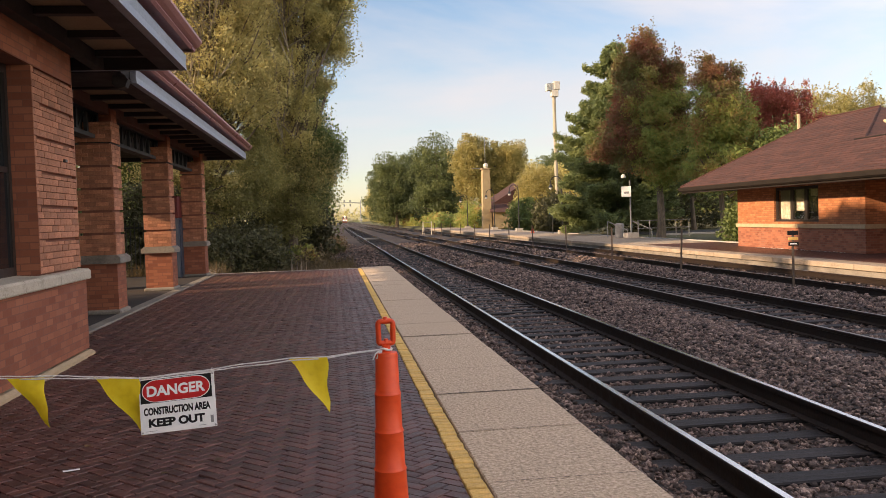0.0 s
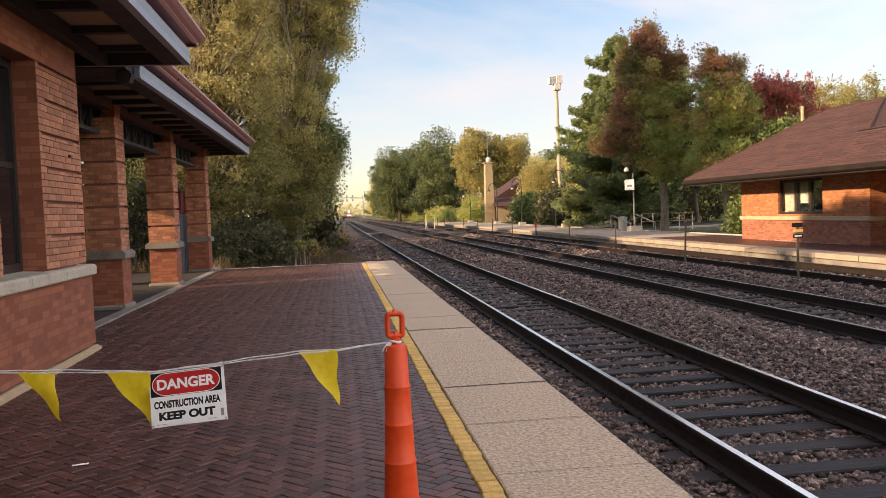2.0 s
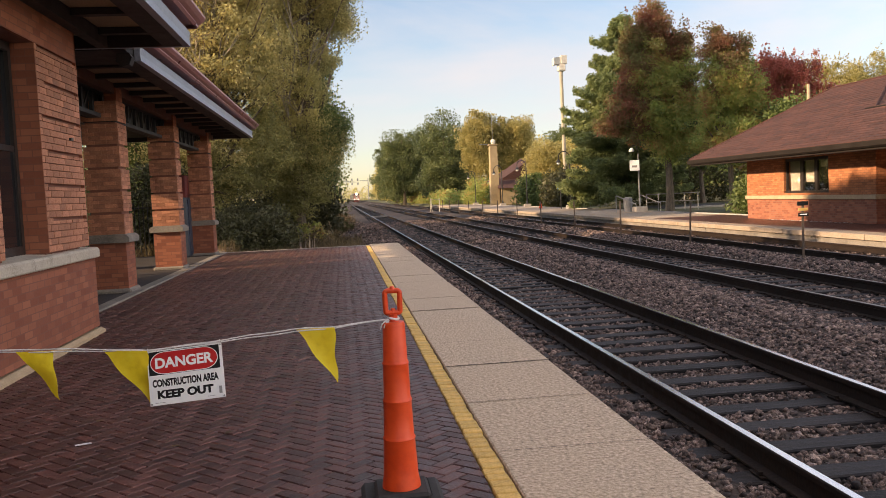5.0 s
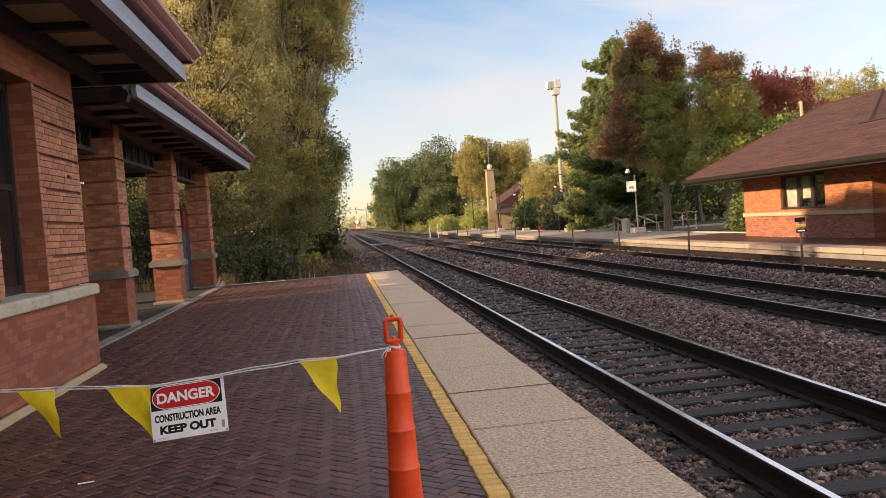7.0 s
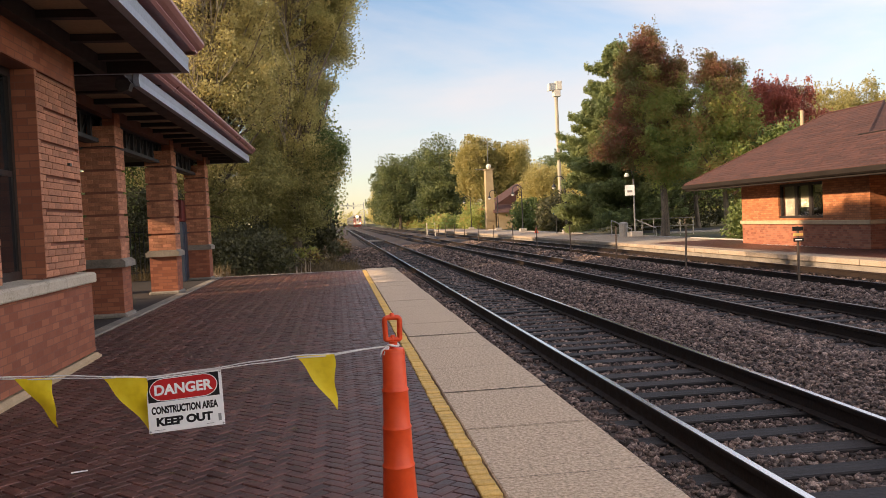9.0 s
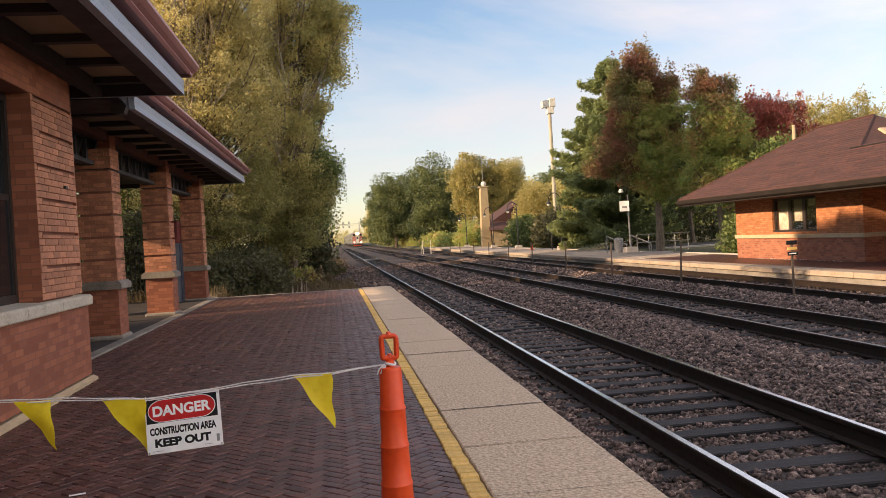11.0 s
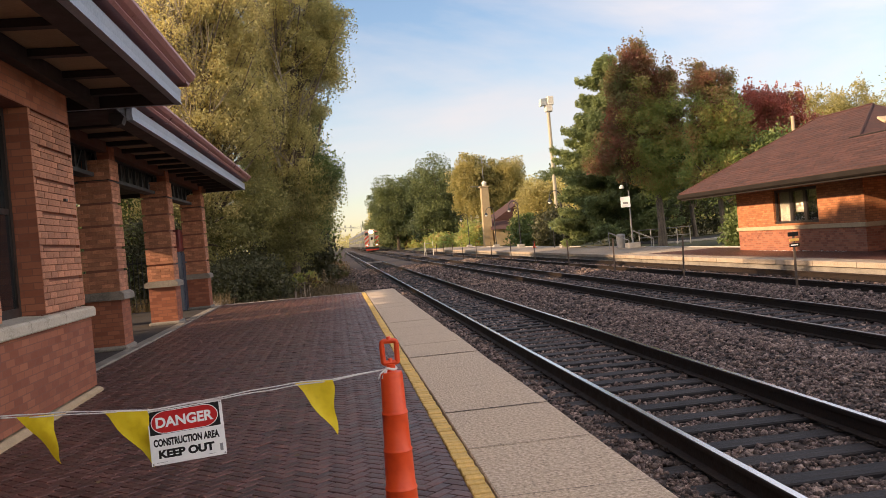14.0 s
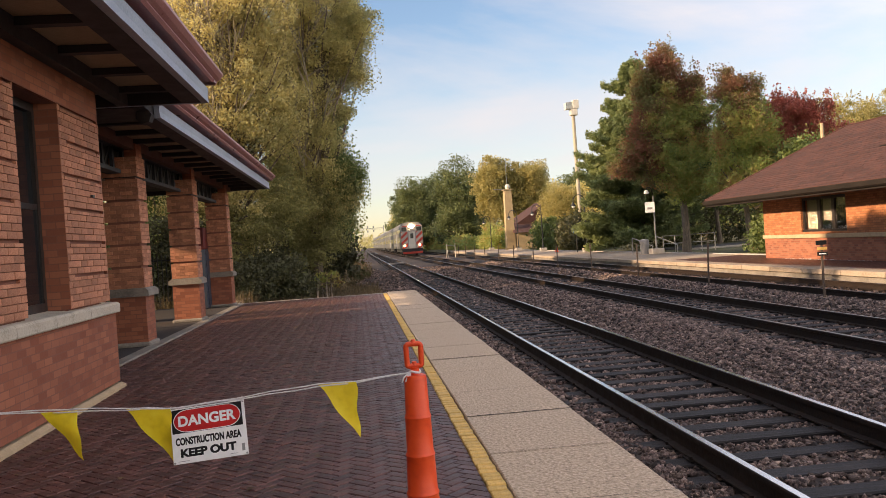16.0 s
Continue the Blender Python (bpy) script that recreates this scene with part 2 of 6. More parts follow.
M_SHINGLE = surf("brown_asphalt_shingle", [(0.030, 0.012, 0.009), (0.060, 0.024, 0.018), (0.092, 0.038, 0.029)], 3.0, 0.92, bump=0.5, bscale=16, stretch=(1, 1, 3))
M_SHINGLE_I = surf("brown_shingle_tabs", [(0.030, 0.012, 0.009), (0.060, 0.024, 0.018), (0.092, 0.038, 0.029)], 3.0, 0.92, bump=0.5, bscale=16, rnd="isl", rndamt=0.22)
M_FASCIA = surf("dark_brown_fascia", [(0.014, 0.011, 0.009), (0.028, 0.022, 0.018)], 3, 0.7, bump=0.1, spec=0.2)
M_FRAME = surf("dark_window_frame", [(0.022, 0.018, 0.016), (0.035, 0.028, 0.026)], 5, 0.45, bump=0.08)
M_CURTAIN = surf("pale_blind", [(0.20, 0.18, 0.14), (0.28, 0.25, 0.20)], 2, 0.9, bump=0.1, stretch=(1, 1, 12))
M_DARKROOM = surf("dark_interior", [(0.02, 0.02, 0.02), (0.035, 0.032, 0.03)], 2, 0.9, bump=0)
M_ORANGE = surf("orange_plastic", [(0.72, 0.058, 0.010), (0.82, 0.078, 0.014), (0.86, 0.095, 0.018)], 6, 0.42, bump=0.08, bscale=30)
M_RUBBER = surf("black_rubber", [(0.018, 0.018, 0.018), (0.035, 0.035, 0.034)], 8, 0.8, bump=0.15)
M_FLAG = surf("yellow_vinyl", [(0.80, 0.58, 0.018), (0.90, 0.68, 0.025), (0.93, 0.74, 0.045)], 7, 0.5, bump=0.25, bscale=14)
M_TAPE = surf("white_ribbon", [(0.62, 0.60, 0.58), (0.76, 0.74, 0.72)], 12, 0.6, bump=0.1)
M_WHITE = surf("white_enamel", [(0.80, 0.80, 0.78), (0.88, 0.88, 0.86)], 9, 0.7, bump=0.03, spec=0.2)
M_BLACK = surf("black_enamel", [(0.012, 0.012, 0.012), (0.022, 0.021, 0.021)], 9, 0.75, bump=0.03, spec=0.12)
M_RED = surf("red_enamel", [(0.48, 0.022, 0.022), (0.58, 0.03, 0.028)], 9, 0.7, bump=0.03, spec=0.15)
M_BARK = surf("tree_bark", [(0.065, 0.05, 0.036), (0.15, 0.115, 0.082), (0.23, 0.18, 0.13)], 7, 0.92, bump=0.8, bscale=25, stretch=(2, 2, 0.4))
M_TWIG = surf("pale_bough_bark", [(0.24, 0.20, 0.14), (0.36, 0.31, 0.22)], 6, 0.9, bump=0.4, bscale=25)
M_POLE = surf("weathered_wood_pole", [(0.32, 0.28, 0.20), (0.45, 0.40, 0.30)], 4, 0.85, bump=0.2, stretch=(3, 3, 0.3))
M_CREAM = surf("cream_painted_metal", [(0.55, 0.51, 0.42), (0.68, 0.64, 0.54)], 4, 0.5, bump=0.05)
M_IRON = surf("black_painted_iron", [(0.012, 0.013, 0.014), (0.026, 0.027, 0.028)], 5, 0.45, bump=0.08)
M_GALV = surf("galvanised_steel", [(0.22, 0.22, 0.22), (0.34, 0.34, 0.33)], 8, 0.5, metal=0.7, bump=0.08)
M_POSTBROWN = surf("rusty_steel_post", [(0.09, 0.065, 0.05), (0.16, 0.12, 0.09)], 8, 0.7, metal=0.3, bump=0.15)
M_TOWER = surf("buff_brick_tower", [(0.32, 0.235, 0.125), (0.43, 0.325, 0.18)], 2, 0.85, bump=0.25)
M_ROAD = surf("asphalt", [(0.040, 0.040, 0.042), (0.062, 0.061, 0.062)], 1.5, 0.9, bump=0.4, bscale=50)
M_GRASS = surf("rough_grass_ground", [(0.030, 0.036, 0.014), (0.065, 0.070, 0.026), (0.12, 0.105, 0.048)], 0.7, 0.95, bump=0.8, bscale=12)
M_BLUE = surf("blue_sign_face", [(0.03, 0.12, 0.30), (0.04, 0.16, 0.36)], 6, 0.4, bump=0.02)
M_BLUEDARK = surf("dark_blue_plastic", [(0.02, 0.032, 0.055), (0.035, 0.05, 0.08)], 4, 0.5, bump=0.05)
M_STEEL = surf("stainless_coach_side", [(0.08, 0.08, 0.074), (0.12, 0.118, 0.11), (0.165, 0.16, 0.15)], 1.1, 0.55, metal=0.2, bump=0.05, stretch=(1, 0.3, 3))
M_COACHROOF = surf("coach_roof_grey", [(0.13, 0.13, 0.125), (0.20, 0.195, 0.19)], 1.2, 0.7, bump=0.1)
M_TRAINRED = surf("train_red", [(0.42, 0.04, 0.022), (0.52, 0.055, 0.03)], 4, 0.45, bump=0.03)
M_TRAINWHITE = surf("train_white", [(0.36, 0.31, 0.25), (0.46, 0.40, 0.33)], 4, 0.5, bump=0.03)
M_GREY = surf("grey_paint", [(0.20, 0.20, 0.20), (0.28, 0.28, 0.275)], 4, 0.5, bump=0.05)
M_LAMP = glow("headlight_glow", (1.0, 0.80, 0.48), 70)
M_LAMPLOW = glow("ditch_light_glow", (1.0, 0.74, 0.45), 26)
M_CARWHITE = surf("white_car_paint", [(0.70, 0.70, 0.69), (0.76, 0.76, 0.75)], 2, 0.25, bump=0.0)
M_GLASS = bpy.data.materials.new("window_glass")
M_GLASS.use_nodes = True
_p = M_GLASS.node_tree.nodes["Principled BSDF"]
_p.inputs["Base Color"].default_value, _p.inputs["Roughness"].default_value = (0.012, 0.014, 0.016, 1), 0.06
_p.inputs["Specular IOR Level"].default_value = 0.6
M_PANE = bpy.data.materials.new("clear_pane")
M_PANE.use_nodes = True
_p = M_PANE.node_tree.nodes["Principled BSDF"]
_p.inputs["Transmission Weight"].default_value, _p.inputs["Roughness"].default_value, _p.inputs["IOR"].default_value = 1.0, 0.0, 1.45

L_GOLD = leaf_mat("golden_leaves", [(0.365, 0.336, 0.147), (0.504, 0.447, 0.185), (0.631, 0.536, 0.223), (0.702, 0.599, 0.262)], 0.46)
L_OLIVE = leaf_mat("olive_leaves", [(0.355, 0.342, 0.147), (0.491, 0.447, 0.181), (0.627, 0.547, 0.221), (0.718, 0.621, 0.268)], 0.58)
L_GREEN = leaf_mat("green_leaves", [(0.068, 0.101, 0.032), (0.115, 0.162, 0.046), (0.176, 0.223, 0.062), (0.243, 0.277, 0.081)], 0.36)
# undergrowth colour kept very dark to hold the shade low down
L_DARK = leaf_mat("shade_dark_undergrowth", [(0.041, 0.043, 0.018), (0.074, 0.076, 0.029), (0.128, 0.121, 0.044)], 0.32)
L_RED = leaf_mat("red_maple_leaves", [(0.176, 0.22, 0.076), (0.243, 0.225, 0.083), (0.298, 0.165, 0.083), (0.374, 0.138, 0.088)], 0.5)
L_CRIMSON = leaf_mat("crimson_leaves", [(0.256, 0.128, 0.064), (0.397, 0.122, 0.083), (0.486, 0.141, 0.102), (0.333, 0.243, 0.09)], 0.5)
L_MIX = leaf_mat("turning_maple_leaves", [(0.205, 0.275, 0.077), (0.32, 0.384, 0.102), (0.422, 0.384, 0.115), (0.461, 0.23, 0.102)], 0.5)
L_NEEDLE = leaf_mat("pine_needles", [(0.135, 0.181, 0.08), (0.218, 0.267, 0.107), (0.322, 0.362, 0.139)], 0.5)
L_YELLOW = leaf_mat("yellow_tree_leaves", [(0.313, 0.28, 0.095), (0.396, 0.342, 0.12), (0.478, 0.408, 0.155)], 0.45)
L_UNDER = leaf_mat("olive_brown_leaves", [(0.209, 0.206, 0.081), (0.331, 0.31, 0.115), (0.47, 0.418, 0.154)], 0.5)
L_BELT = leaf_mat("grey_green_leaves", [(0.057, 0.079, 0.032), (0.095, 0.123, 0.045), (0.142, 0.17, 0.059), (0.196, 0.217, 0.076)], 0.36)
L_DRY = leaf_mat("dry_grass_blades", [(0.075, 0.055, 0.026), (0.14, 0.10, 0.046), (0.20, 0.14, 0.065)], 0.3)


# ---- building blocks ----
class Geo:
    """Collects vertices and faces of one mesh."""

    def __init__(self):
        self.v, self.f = [], []

    def add(self, verts, faces, m=None):
        o = len(self.v)
        self.v.extend([tuple(m @ Vector(p)) for p in verts] if m is not None else [tuple(p) for p in verts])
        self.f.extend([tuple(i + o for i in f) for f in faces])
        return self

    def box(self, x0, x1, y0, y1, z0, z1, m=None):
        return self.add([(x0, y0, z0), (x1, y0, z0), (x1, y1, z0), (x0, y1, z0), (x0, y0, z1), (x1, y0, z1), (x1, y1, z1), (x0, y1, z1)],
                        [(3, 2, 1, 0), (4, 5, 6, 7), (0, 1, 5, 4), (1, 2, 6, 5), (2, 3, 7, 6), (3, 0, 4, 7)], m)

    def cbox(self, x0, x1, y0, y1, z0, z1, c=0.01, m=None):
        """A box with chamfered edges."""
        lo, hi = (x0, y0, z0), (x1, y1, z1)
        idx, vs, fs = {}, [], []
        for sx in (0, 1):
            for sy in (0, 1):
                for sz in (0, 1):
                    s = (sx, sy, sz)
                    for ax in range(3):
                        p = []
                        for k in range(3):
                            e = hi[k] if s[k] else lo[k]
                            if k != ax:
                                e += -c if s[k] else c
                            p.append(e)
                        idx[s, ax] = len(vs)
                        vs.append(p)
        for ax in range(3):
            a, b = [k for k in range(3) if k != ax]
            for s in (0, 1):
                q = []
                for da, db in ((0, 0), (1, 0), (1, 1), (0, 1)):
                    t = [0, 0, 0]
                    t[ax], t[a], t[b] = s, da, db
                    q.append(idx[tuple(t), ax])
                flip = (s == 0) != (ax == 1)
                fs.append(tuple(reversed(q)) if flip else tuple(q))
            for da in (0, 1):
                for db in (0, 1):
                    t0, t1 = [0, 0, 0], [0, 0, 0]
                    t0[a], t0[b], t1[a], t1[b] = da, db, da, db
                    t0[ax], t1[ax] = 0, 1
                    q = (idx[tuple(t0), a], idx[tuple(t1), a], idx[tuple(t1), b], idx[tuple(t0), b])
                    flip = ((da + db) % 2 == 0) != (ax == 1)
                    fs.append(tuple(reversed(q)) if flip else q)
        for sx in (0, 1):
            for sy in (0, 1):
                for sz in (0, 1):
                    s = (sx, sy, sz)
                    q = (idx[s, 0], idx[s, 1], idx[s, 2])
                    fs.append(q if (sx + sy + sz) % 2 else tuple(reversed(q)))
        return self.add(vs, fs, m)

    def tube(self, pts, radii, n=8, caps=True):
        """A round bar along points, with a radius at each."""
        pts = [Vector(p) for p in pts]
        if not hasattr(radii, "__len__"):
            radii = [radii] * len(pts)
        vs, fs, ref = [], [], None
        for i, p in enumerate(pts):
            d = (pts[min(i + 1, len(pts) - 1)] - pts[max(i - 1, 0)]).normalized()
            if ref is None:
                ref = Vector((1, 0, 0)) if abs(d.x) < 0.8 else Vector((0, 1, 0))
            u = (ref - d * ref.dot(d)).normalized()
            w = d.cross(u)
            ref = u
            for k in range(n):
                a = 2 * math.pi * k / n
                vs.append(p + (u * math.cos(a) + w * math.sin(a)) * radii[i])
        for i in range(len(pts) - 1):
            for k in range(n):
                fs.append((i * n + k, i * n + (k + 1) % n, (i + 1) * n + (k + 1) % n, (i + 1) * n + k))
        if caps:
            fs.append(tuple(reversed(range(n))))
            fs.append(tuple((len(pts) - 1) * n + k for k in range(n)))
        return self.add(vs, fs)

    def prism(self, poly, axis, a, b):
        """A polygon of two coordinates pushed along the axis from a to b."""
        n = len(poly)

        def put(p, s):
            return {"x": (s, p[0], p[1]), "y": (p[0], s, p[1]), "z": (p[0], p[1], s)}[axis]
        vs = [put(p, a) for p in poly] + [put(p, b) for p in poly]
        fs = [tuple(range(n)), tuple(reversed(range(n, 2 * n)))] + [(k, k + n, (k + 1) % n + n, (k + 1) % n) for k in range(n)]
        return self.add(vs, fs)

    def mesh(self, name):
        me = bpy.data.meshes.new(name)
        me.from_pydata(self.v, [], self.f)
        bm = bmesh.new()
        bm.from_mesh(me)
        bmesh.ops.recalc_face_normals(bm, faces=bm.faces)
        bm.to_mesh(me)
        bm.free()
        me.update()
        return me

    def raw(self, name):
        me = bpy.data.meshes.new(name)
        me.from_pydata(self.v, [], self.f)
        me.update()
        return me


def part(name, g, material, parent=None, label="", smooth=False):
    """Links a Geo, or a mesh, as one mesh object under a thing or part."""
    me = g if isinstance(g, bpy.types.Mesh) else g.mesh(name)
    if not me.materials:
        me.materials.append(material)
    if smooth:
        me.shade_smooth()
        me.set_sharp_from_angle(angle=radians(38))
    ob = new(name, me)
    if parent is not None:
        ob.parent = parent
    return tagged(ob, label=label)


def thing(name, label, category, group="", kind="", m=None):
    ob = new(name)
    ob.empty_display_size = 0.2
    if m is not None:
        ob.matrix_world = m
    return tagged(ob, label, category, group, kind)


def quads(name, pts, material):
    """A mesh of loose faces from an array of shape (n, corners, 3)."""
    n, k = pts.shape[:2]
    me = bpy.data.meshes.new(name)
    me.vertices.add(n * k)
    me.vertices.foreach_set("co", np.asarray(pts, np.float32).ravel())
    me.loops.add(n * k)
    me.loops.foreach_set("vertex_index", np.arange(n * k, dtype=np.int32))
    me.polygons.add(n)
    me.polygons.foreach_set("loop_start", np.arange(0, n * k, k, dtype=np.int32))
    me.update(calc_edges=True)
    me.materials.append(material)
    return me


def leaf_blades(rng, centres, size, flat=0.0, long=1.0):
    """Pointed leaf blades, turned at random about their centres."""
    n = len(centres)
    a = rng.normal(size=(n, 3))
    a[:, 2] *= 1 - flat
    a /= np.linalg.norm(a, axis=1)[:, None] + 1e-9
    b = rng.normal(size=(n, 3))
    b -= a * np.sum(a * b, axis=1)[:, None]
    b /= np.linalg.norm(b, axis=1)[:, None] + 1e-9
    s = size * rng.uniform(0.6, 1.35, (n, 1))
    u, w = a * s * long, b * s * 0.5
    return np.stack([centres - u * 0.4 - w, centres - u * 0.4 + w, centres + u * 0.6], axis=1)


def clump_points(rng, blobs, n, per, spread):
    """Points in clumps strewn through ellipsoids: blobs of (centre, radii, weight)."""
    wts = np.array([b[2] for b in blobs], float)
    wts /= wts.sum()
    k = max(1, n // per)
    which = rng.choice(len(blobs), k, p=wts)
    cen = np.array([b[0] for b in blobs], float)[which]
    rad = np.array([b[1] for b in blobs], float)[which]
    d = rng.normal(size=(k, 3))
    d /= np.linalg.norm(d, axis=1)[:, None]
    r = rng.uniform(0, 1, (k, 1)) ** 0.42
    cc = cen + d * rad * r * rng.uniform(0.86, 1.12, (k, 1))
    pts = np.repeat(cc, per, axis=0)
    sp = spread * np.repeat(rng.uniform(0.5, 1.3, (k, 1)), per, axis=0)
    return cc, pts + np.clip(rng.normal(size=pts.shape), -1.6, 1.6) * sp * np.array([1, 1, 0.75])


def shoots(rng, cc, k, length):
    """Leafy shoots standing out of the crown's upper outline."""
    top = cc[np.argsort(-cc[:, 2] + rng.normal(size=len(cc)) * 0.8)][:max(1, len(cc) // 3)]
    pick = top[rng.integers(0, len(top), k)]
    out = []
    for p in pick:
        m = 26
        s = rng.uniform(0, 1, (m, 1))
        way = np.array([rng.normal() * 0.25, rng.normal() * 0.25, 1.0])
        out.append(p + way * s * length * rng.uniform(0.6, 1.3) + rng.normal(size=(m, 3)) * (0.16 * (1.1 - s)))
    return np.concatenate(out)


def tree(base, height, r, blobs, leaves, size, material, label, per=34, spread=0.34, seed=1, limbs=26, name="tree", lean=(0, 0), flat=0.0, long=1.25, fork=0.3, more=(), tips=0, bare=0):
    """A tapered trunk with limbs, and a crown of many small leaves in uneven clumps with gaps."""
    rng = np.random.default_rng(seed)
    t = thing(name, label, "tree")
    t.location = base
    cc, pts = clump_points(rng, blobs, leaves, per, spread)
    pts[:, 2] = np.maximum(pts[:, 2], 0.05)
    g = Geo()
    top = height * 0.9
    zs = np.linspace(-0.3, top, 9)
    tr = [(lean[0] * z / top + 0.10 * math.sin(z * 0.8 + seed), lean[1] * z / top + 0.10 * math.cos(z * 0.7 + seed), z) for z in zs]
    g.tube(tr, [r * (1.25 if i == 0 else 1) * (1 - 0.88 * i / 8) for i in range(9)], 9)
    for i in rng.choice(len(cc), min(limbs, len(cc)), replace=False):
        c = cc[i]
        z0 = float(np.clip(c[2] * rng.uniform(0.35, 0.75), height * fork * 0.5, top * 0.9))
        k = z0 / top
        p0 = Vector((lean[0] * k, lean[1] * k, z0))
        p3 = Vector(c)
        mid = p0.lerp(p3, 0.5) + Vector((rng.normal() * 0.2, rng.normal() * 0.2, 0.08 * (p3 - p0).length))
        rr = max(0.018, r * (1 - 0.88 * k) * 0.5)
        g.tube([p0, mid, p3], [rr, rr * 0.6, rr * 0.2], 5)
    twigs = Geo()
    for _ in range(bare):
        # pale half-bare boughs that show on the open side of the crown
        z0 = rng.uniform(0.18, 0.62) * height
        p = Vector((lean[0] * z0 / top + rng.normal() * 0.3, -0.2, z0))
        way = Vector((rng.normal() * 0.4 - 0.25, rng.uniform(-0.75, -0.25), rng.uniform(0.45, 1.1))).normalized()
        run = rng.uniform(2.8, 5.0)
        bow = [p + way * run * q + Vector((rng.normal() * 0.09, rng.normal() * 0.09, 0.10 * run * q * q)) for q in (0, 0.3, 0.6, 0.8, 1.0)]
        twigs.tube(bow, [0.085, 0.065, 0.045, 0.028, 0.012], 5)
        for q in (1, 2, 2, 3, 3):
            side = (way + Vector((rng.normal() * 0.7, rng.normal() * 0.3, rng.normal() * 0.5))).normalized()
            twigs.tube([bow[q], bow[q] + side * run * 0.16, bow[q] + side * run * 0.34 + Vector((0, 0, 0.12))], [0.032, 0.022, 0.009], 4)
    if bare:
        part("branchwork", twigs, M_TWIG, t, "pale half-bare boughs", smooth=True)
    part("trunk", g, M_BARK, t, smooth=True)
    if tips:
        pts = np.concatenate([pts, shoots(rng, cc, tips, height * 0.09)])
    part("crown", quads("crown", leaf_blades(rng, pts, size, flat, long), material), material, t)
    for blobs2, n2, mat2, lab2 in more:
        _, p2 = clump_points(rng, blobs2, n2, per, spread)
        p2[:, 2] = np.maximum(p2[:, 2], 0.05)
        part("lower_crown", quads("lower_crown", leaf_blades(rng, p2, size, flat, long), mat2), mat2, t, lab2)
    return t


def shrub(base, blobs, leaves, size, material, label, seed=1, name="shrub", per=30, spread=0.22, kind=""):
    rng = np.random.default_rng(seed)
    cc, pts = clump_points(rng, blobs, leaves, per, spread)
    pts[:, 2] = np.maximum(pts[:, 2], 0.02)
    if kind:
        ob = part(name, quads(name, leaf_blades(rng, pts + np.array(base), size), material), material)
        return tagged(ob, label, "shrubs", kind=kind)
    t = thing(name, label, "shrub")
    t.location = base
    g = Geo()
    for i in rng.choice(len(cc), min(14, len(cc)), replace=False):
        g.tube([(cc[i][0] * 0.15, cc[i][1] * 0.15, -0.2), Vector(cc[i]) * 0.55, cc[i]], [0.035, 0.022, 0.008], 5)
    part("stems", g, M_BARK, t)
    part("foliage", quads("foliage", leaf_blades(rng, pts, size), material), material, t)
    return t


# ---- ground and track bed ----
def ground_height(x, y):
    """Ground level: low beside the tracks, level with the platforms behind them."""
    z = -0.55
    if x > 13.2:
        z = -0.06 if x > 14.5 else -0.55 + 0.49 * (x - 13.2) / 1.3
    if x < -1.0 and y > 27.5:
        z = -0.55 + 0.15 * min(1, (-1.0 - x) / 6)
    if x < -3.6:
        k = min(1.0, max(0.0, (33 - y) / 5))
        z = max(z, -0.45 + 0.40 * k)
    return z


xs = [-2500, -900, -300, -120, -60, -40, -25, -15, -12, -9, -6.5, -5, -3.9, -3.5, -2, -1, 0, 1, 2, 6, 10, 13.1, 13.8, 14.6, 18, 25, 40, 60, 120, 300, 900, 2500]
ys = [-2500, -600, -150, -60, -25, -10, 0, 10, 20, 26, 27.6, 29, 31, 33, 36, 42, 50, 60, 75, 90, 110, 140, 180, 240, 330, 460, 700, 1200, 2600]
g = Geo()
g.v = [(x, y, ground_height(x, y)) for y in ys for x in xs]
nx = len(xs)
g.f = [(j * nx + i, j * nx + i + 1, (j + 1) * nx + i + 1, (j + 1) * nx + i) for j in range(len(ys) - 1) for i in range(nx - 1)]
tagged(part("ground", g, M_GRASS), "rough grass and bare earth beside the railway", "ground", kind="structure")

TRACKS = (3.38, 7.58, 11.62)
RAIL_TOP, HALF = -0.19, 0.752


def bed_height(x, y):
    """The ballast's surface across the three tracks."""
    pts = [(-2.5, -0.62), (0.2, -0.60), (1.3, -0.44), (1.9, -0.385), (2.35, -0.368), (2.5, -0.405), (4.3, -0.405), (4.5, -0.37), (5.1, -0.32), (5.7, -0.29), (6.3, -0.36), (6.6, -0.40), (8.95, -0.40), (9.3, -0.28), (9.8, -0.22), (10.2, -0.34), (12.9, -0.42), (13.3, -0.5)]
    z = float(np.interp(x, [p[0] for p in pts], [p[1] for p in pts]))
    if y > 28.5 and x < 2.0:
        z += 0.55 * max(0, noise.noise(Vector((x * 0.6, y * 0.14, 3.1)))) * min(1, (y - 28.5) / 3)
    return z + 0.022 * noise.noise(Vector((x * 2.3, y * 2.3, 0.0)))


g = Geo()
bx = list(np.arange(-2.5, 13.31, 0.2))
by = list(np.arange(-6, 40, 0.28)) + list(np.arange(40, 120, 0.8)) + list(np.arange(120, 1000, 20.0))
g.v = [(x, y, bed_height(x, y) if (x > 1.2 or y > 27.9) else -0.62) for y in by for x in bx]
nx = len(bx)
g.f = [(j * nx + i, j * nx + i + 1, (j + 1) * nx + i + 1, (j + 1) * nx + i) for j in range(len(by) - 1) for i in range(nx - 1)]
me = g.raw("ballast_bed")
me.shade_smooth()
tagged(part("ballast_bed", me, M_BALLAST), "brownish grey crushed stone bed under the tracks", "ballast", kind="structure")


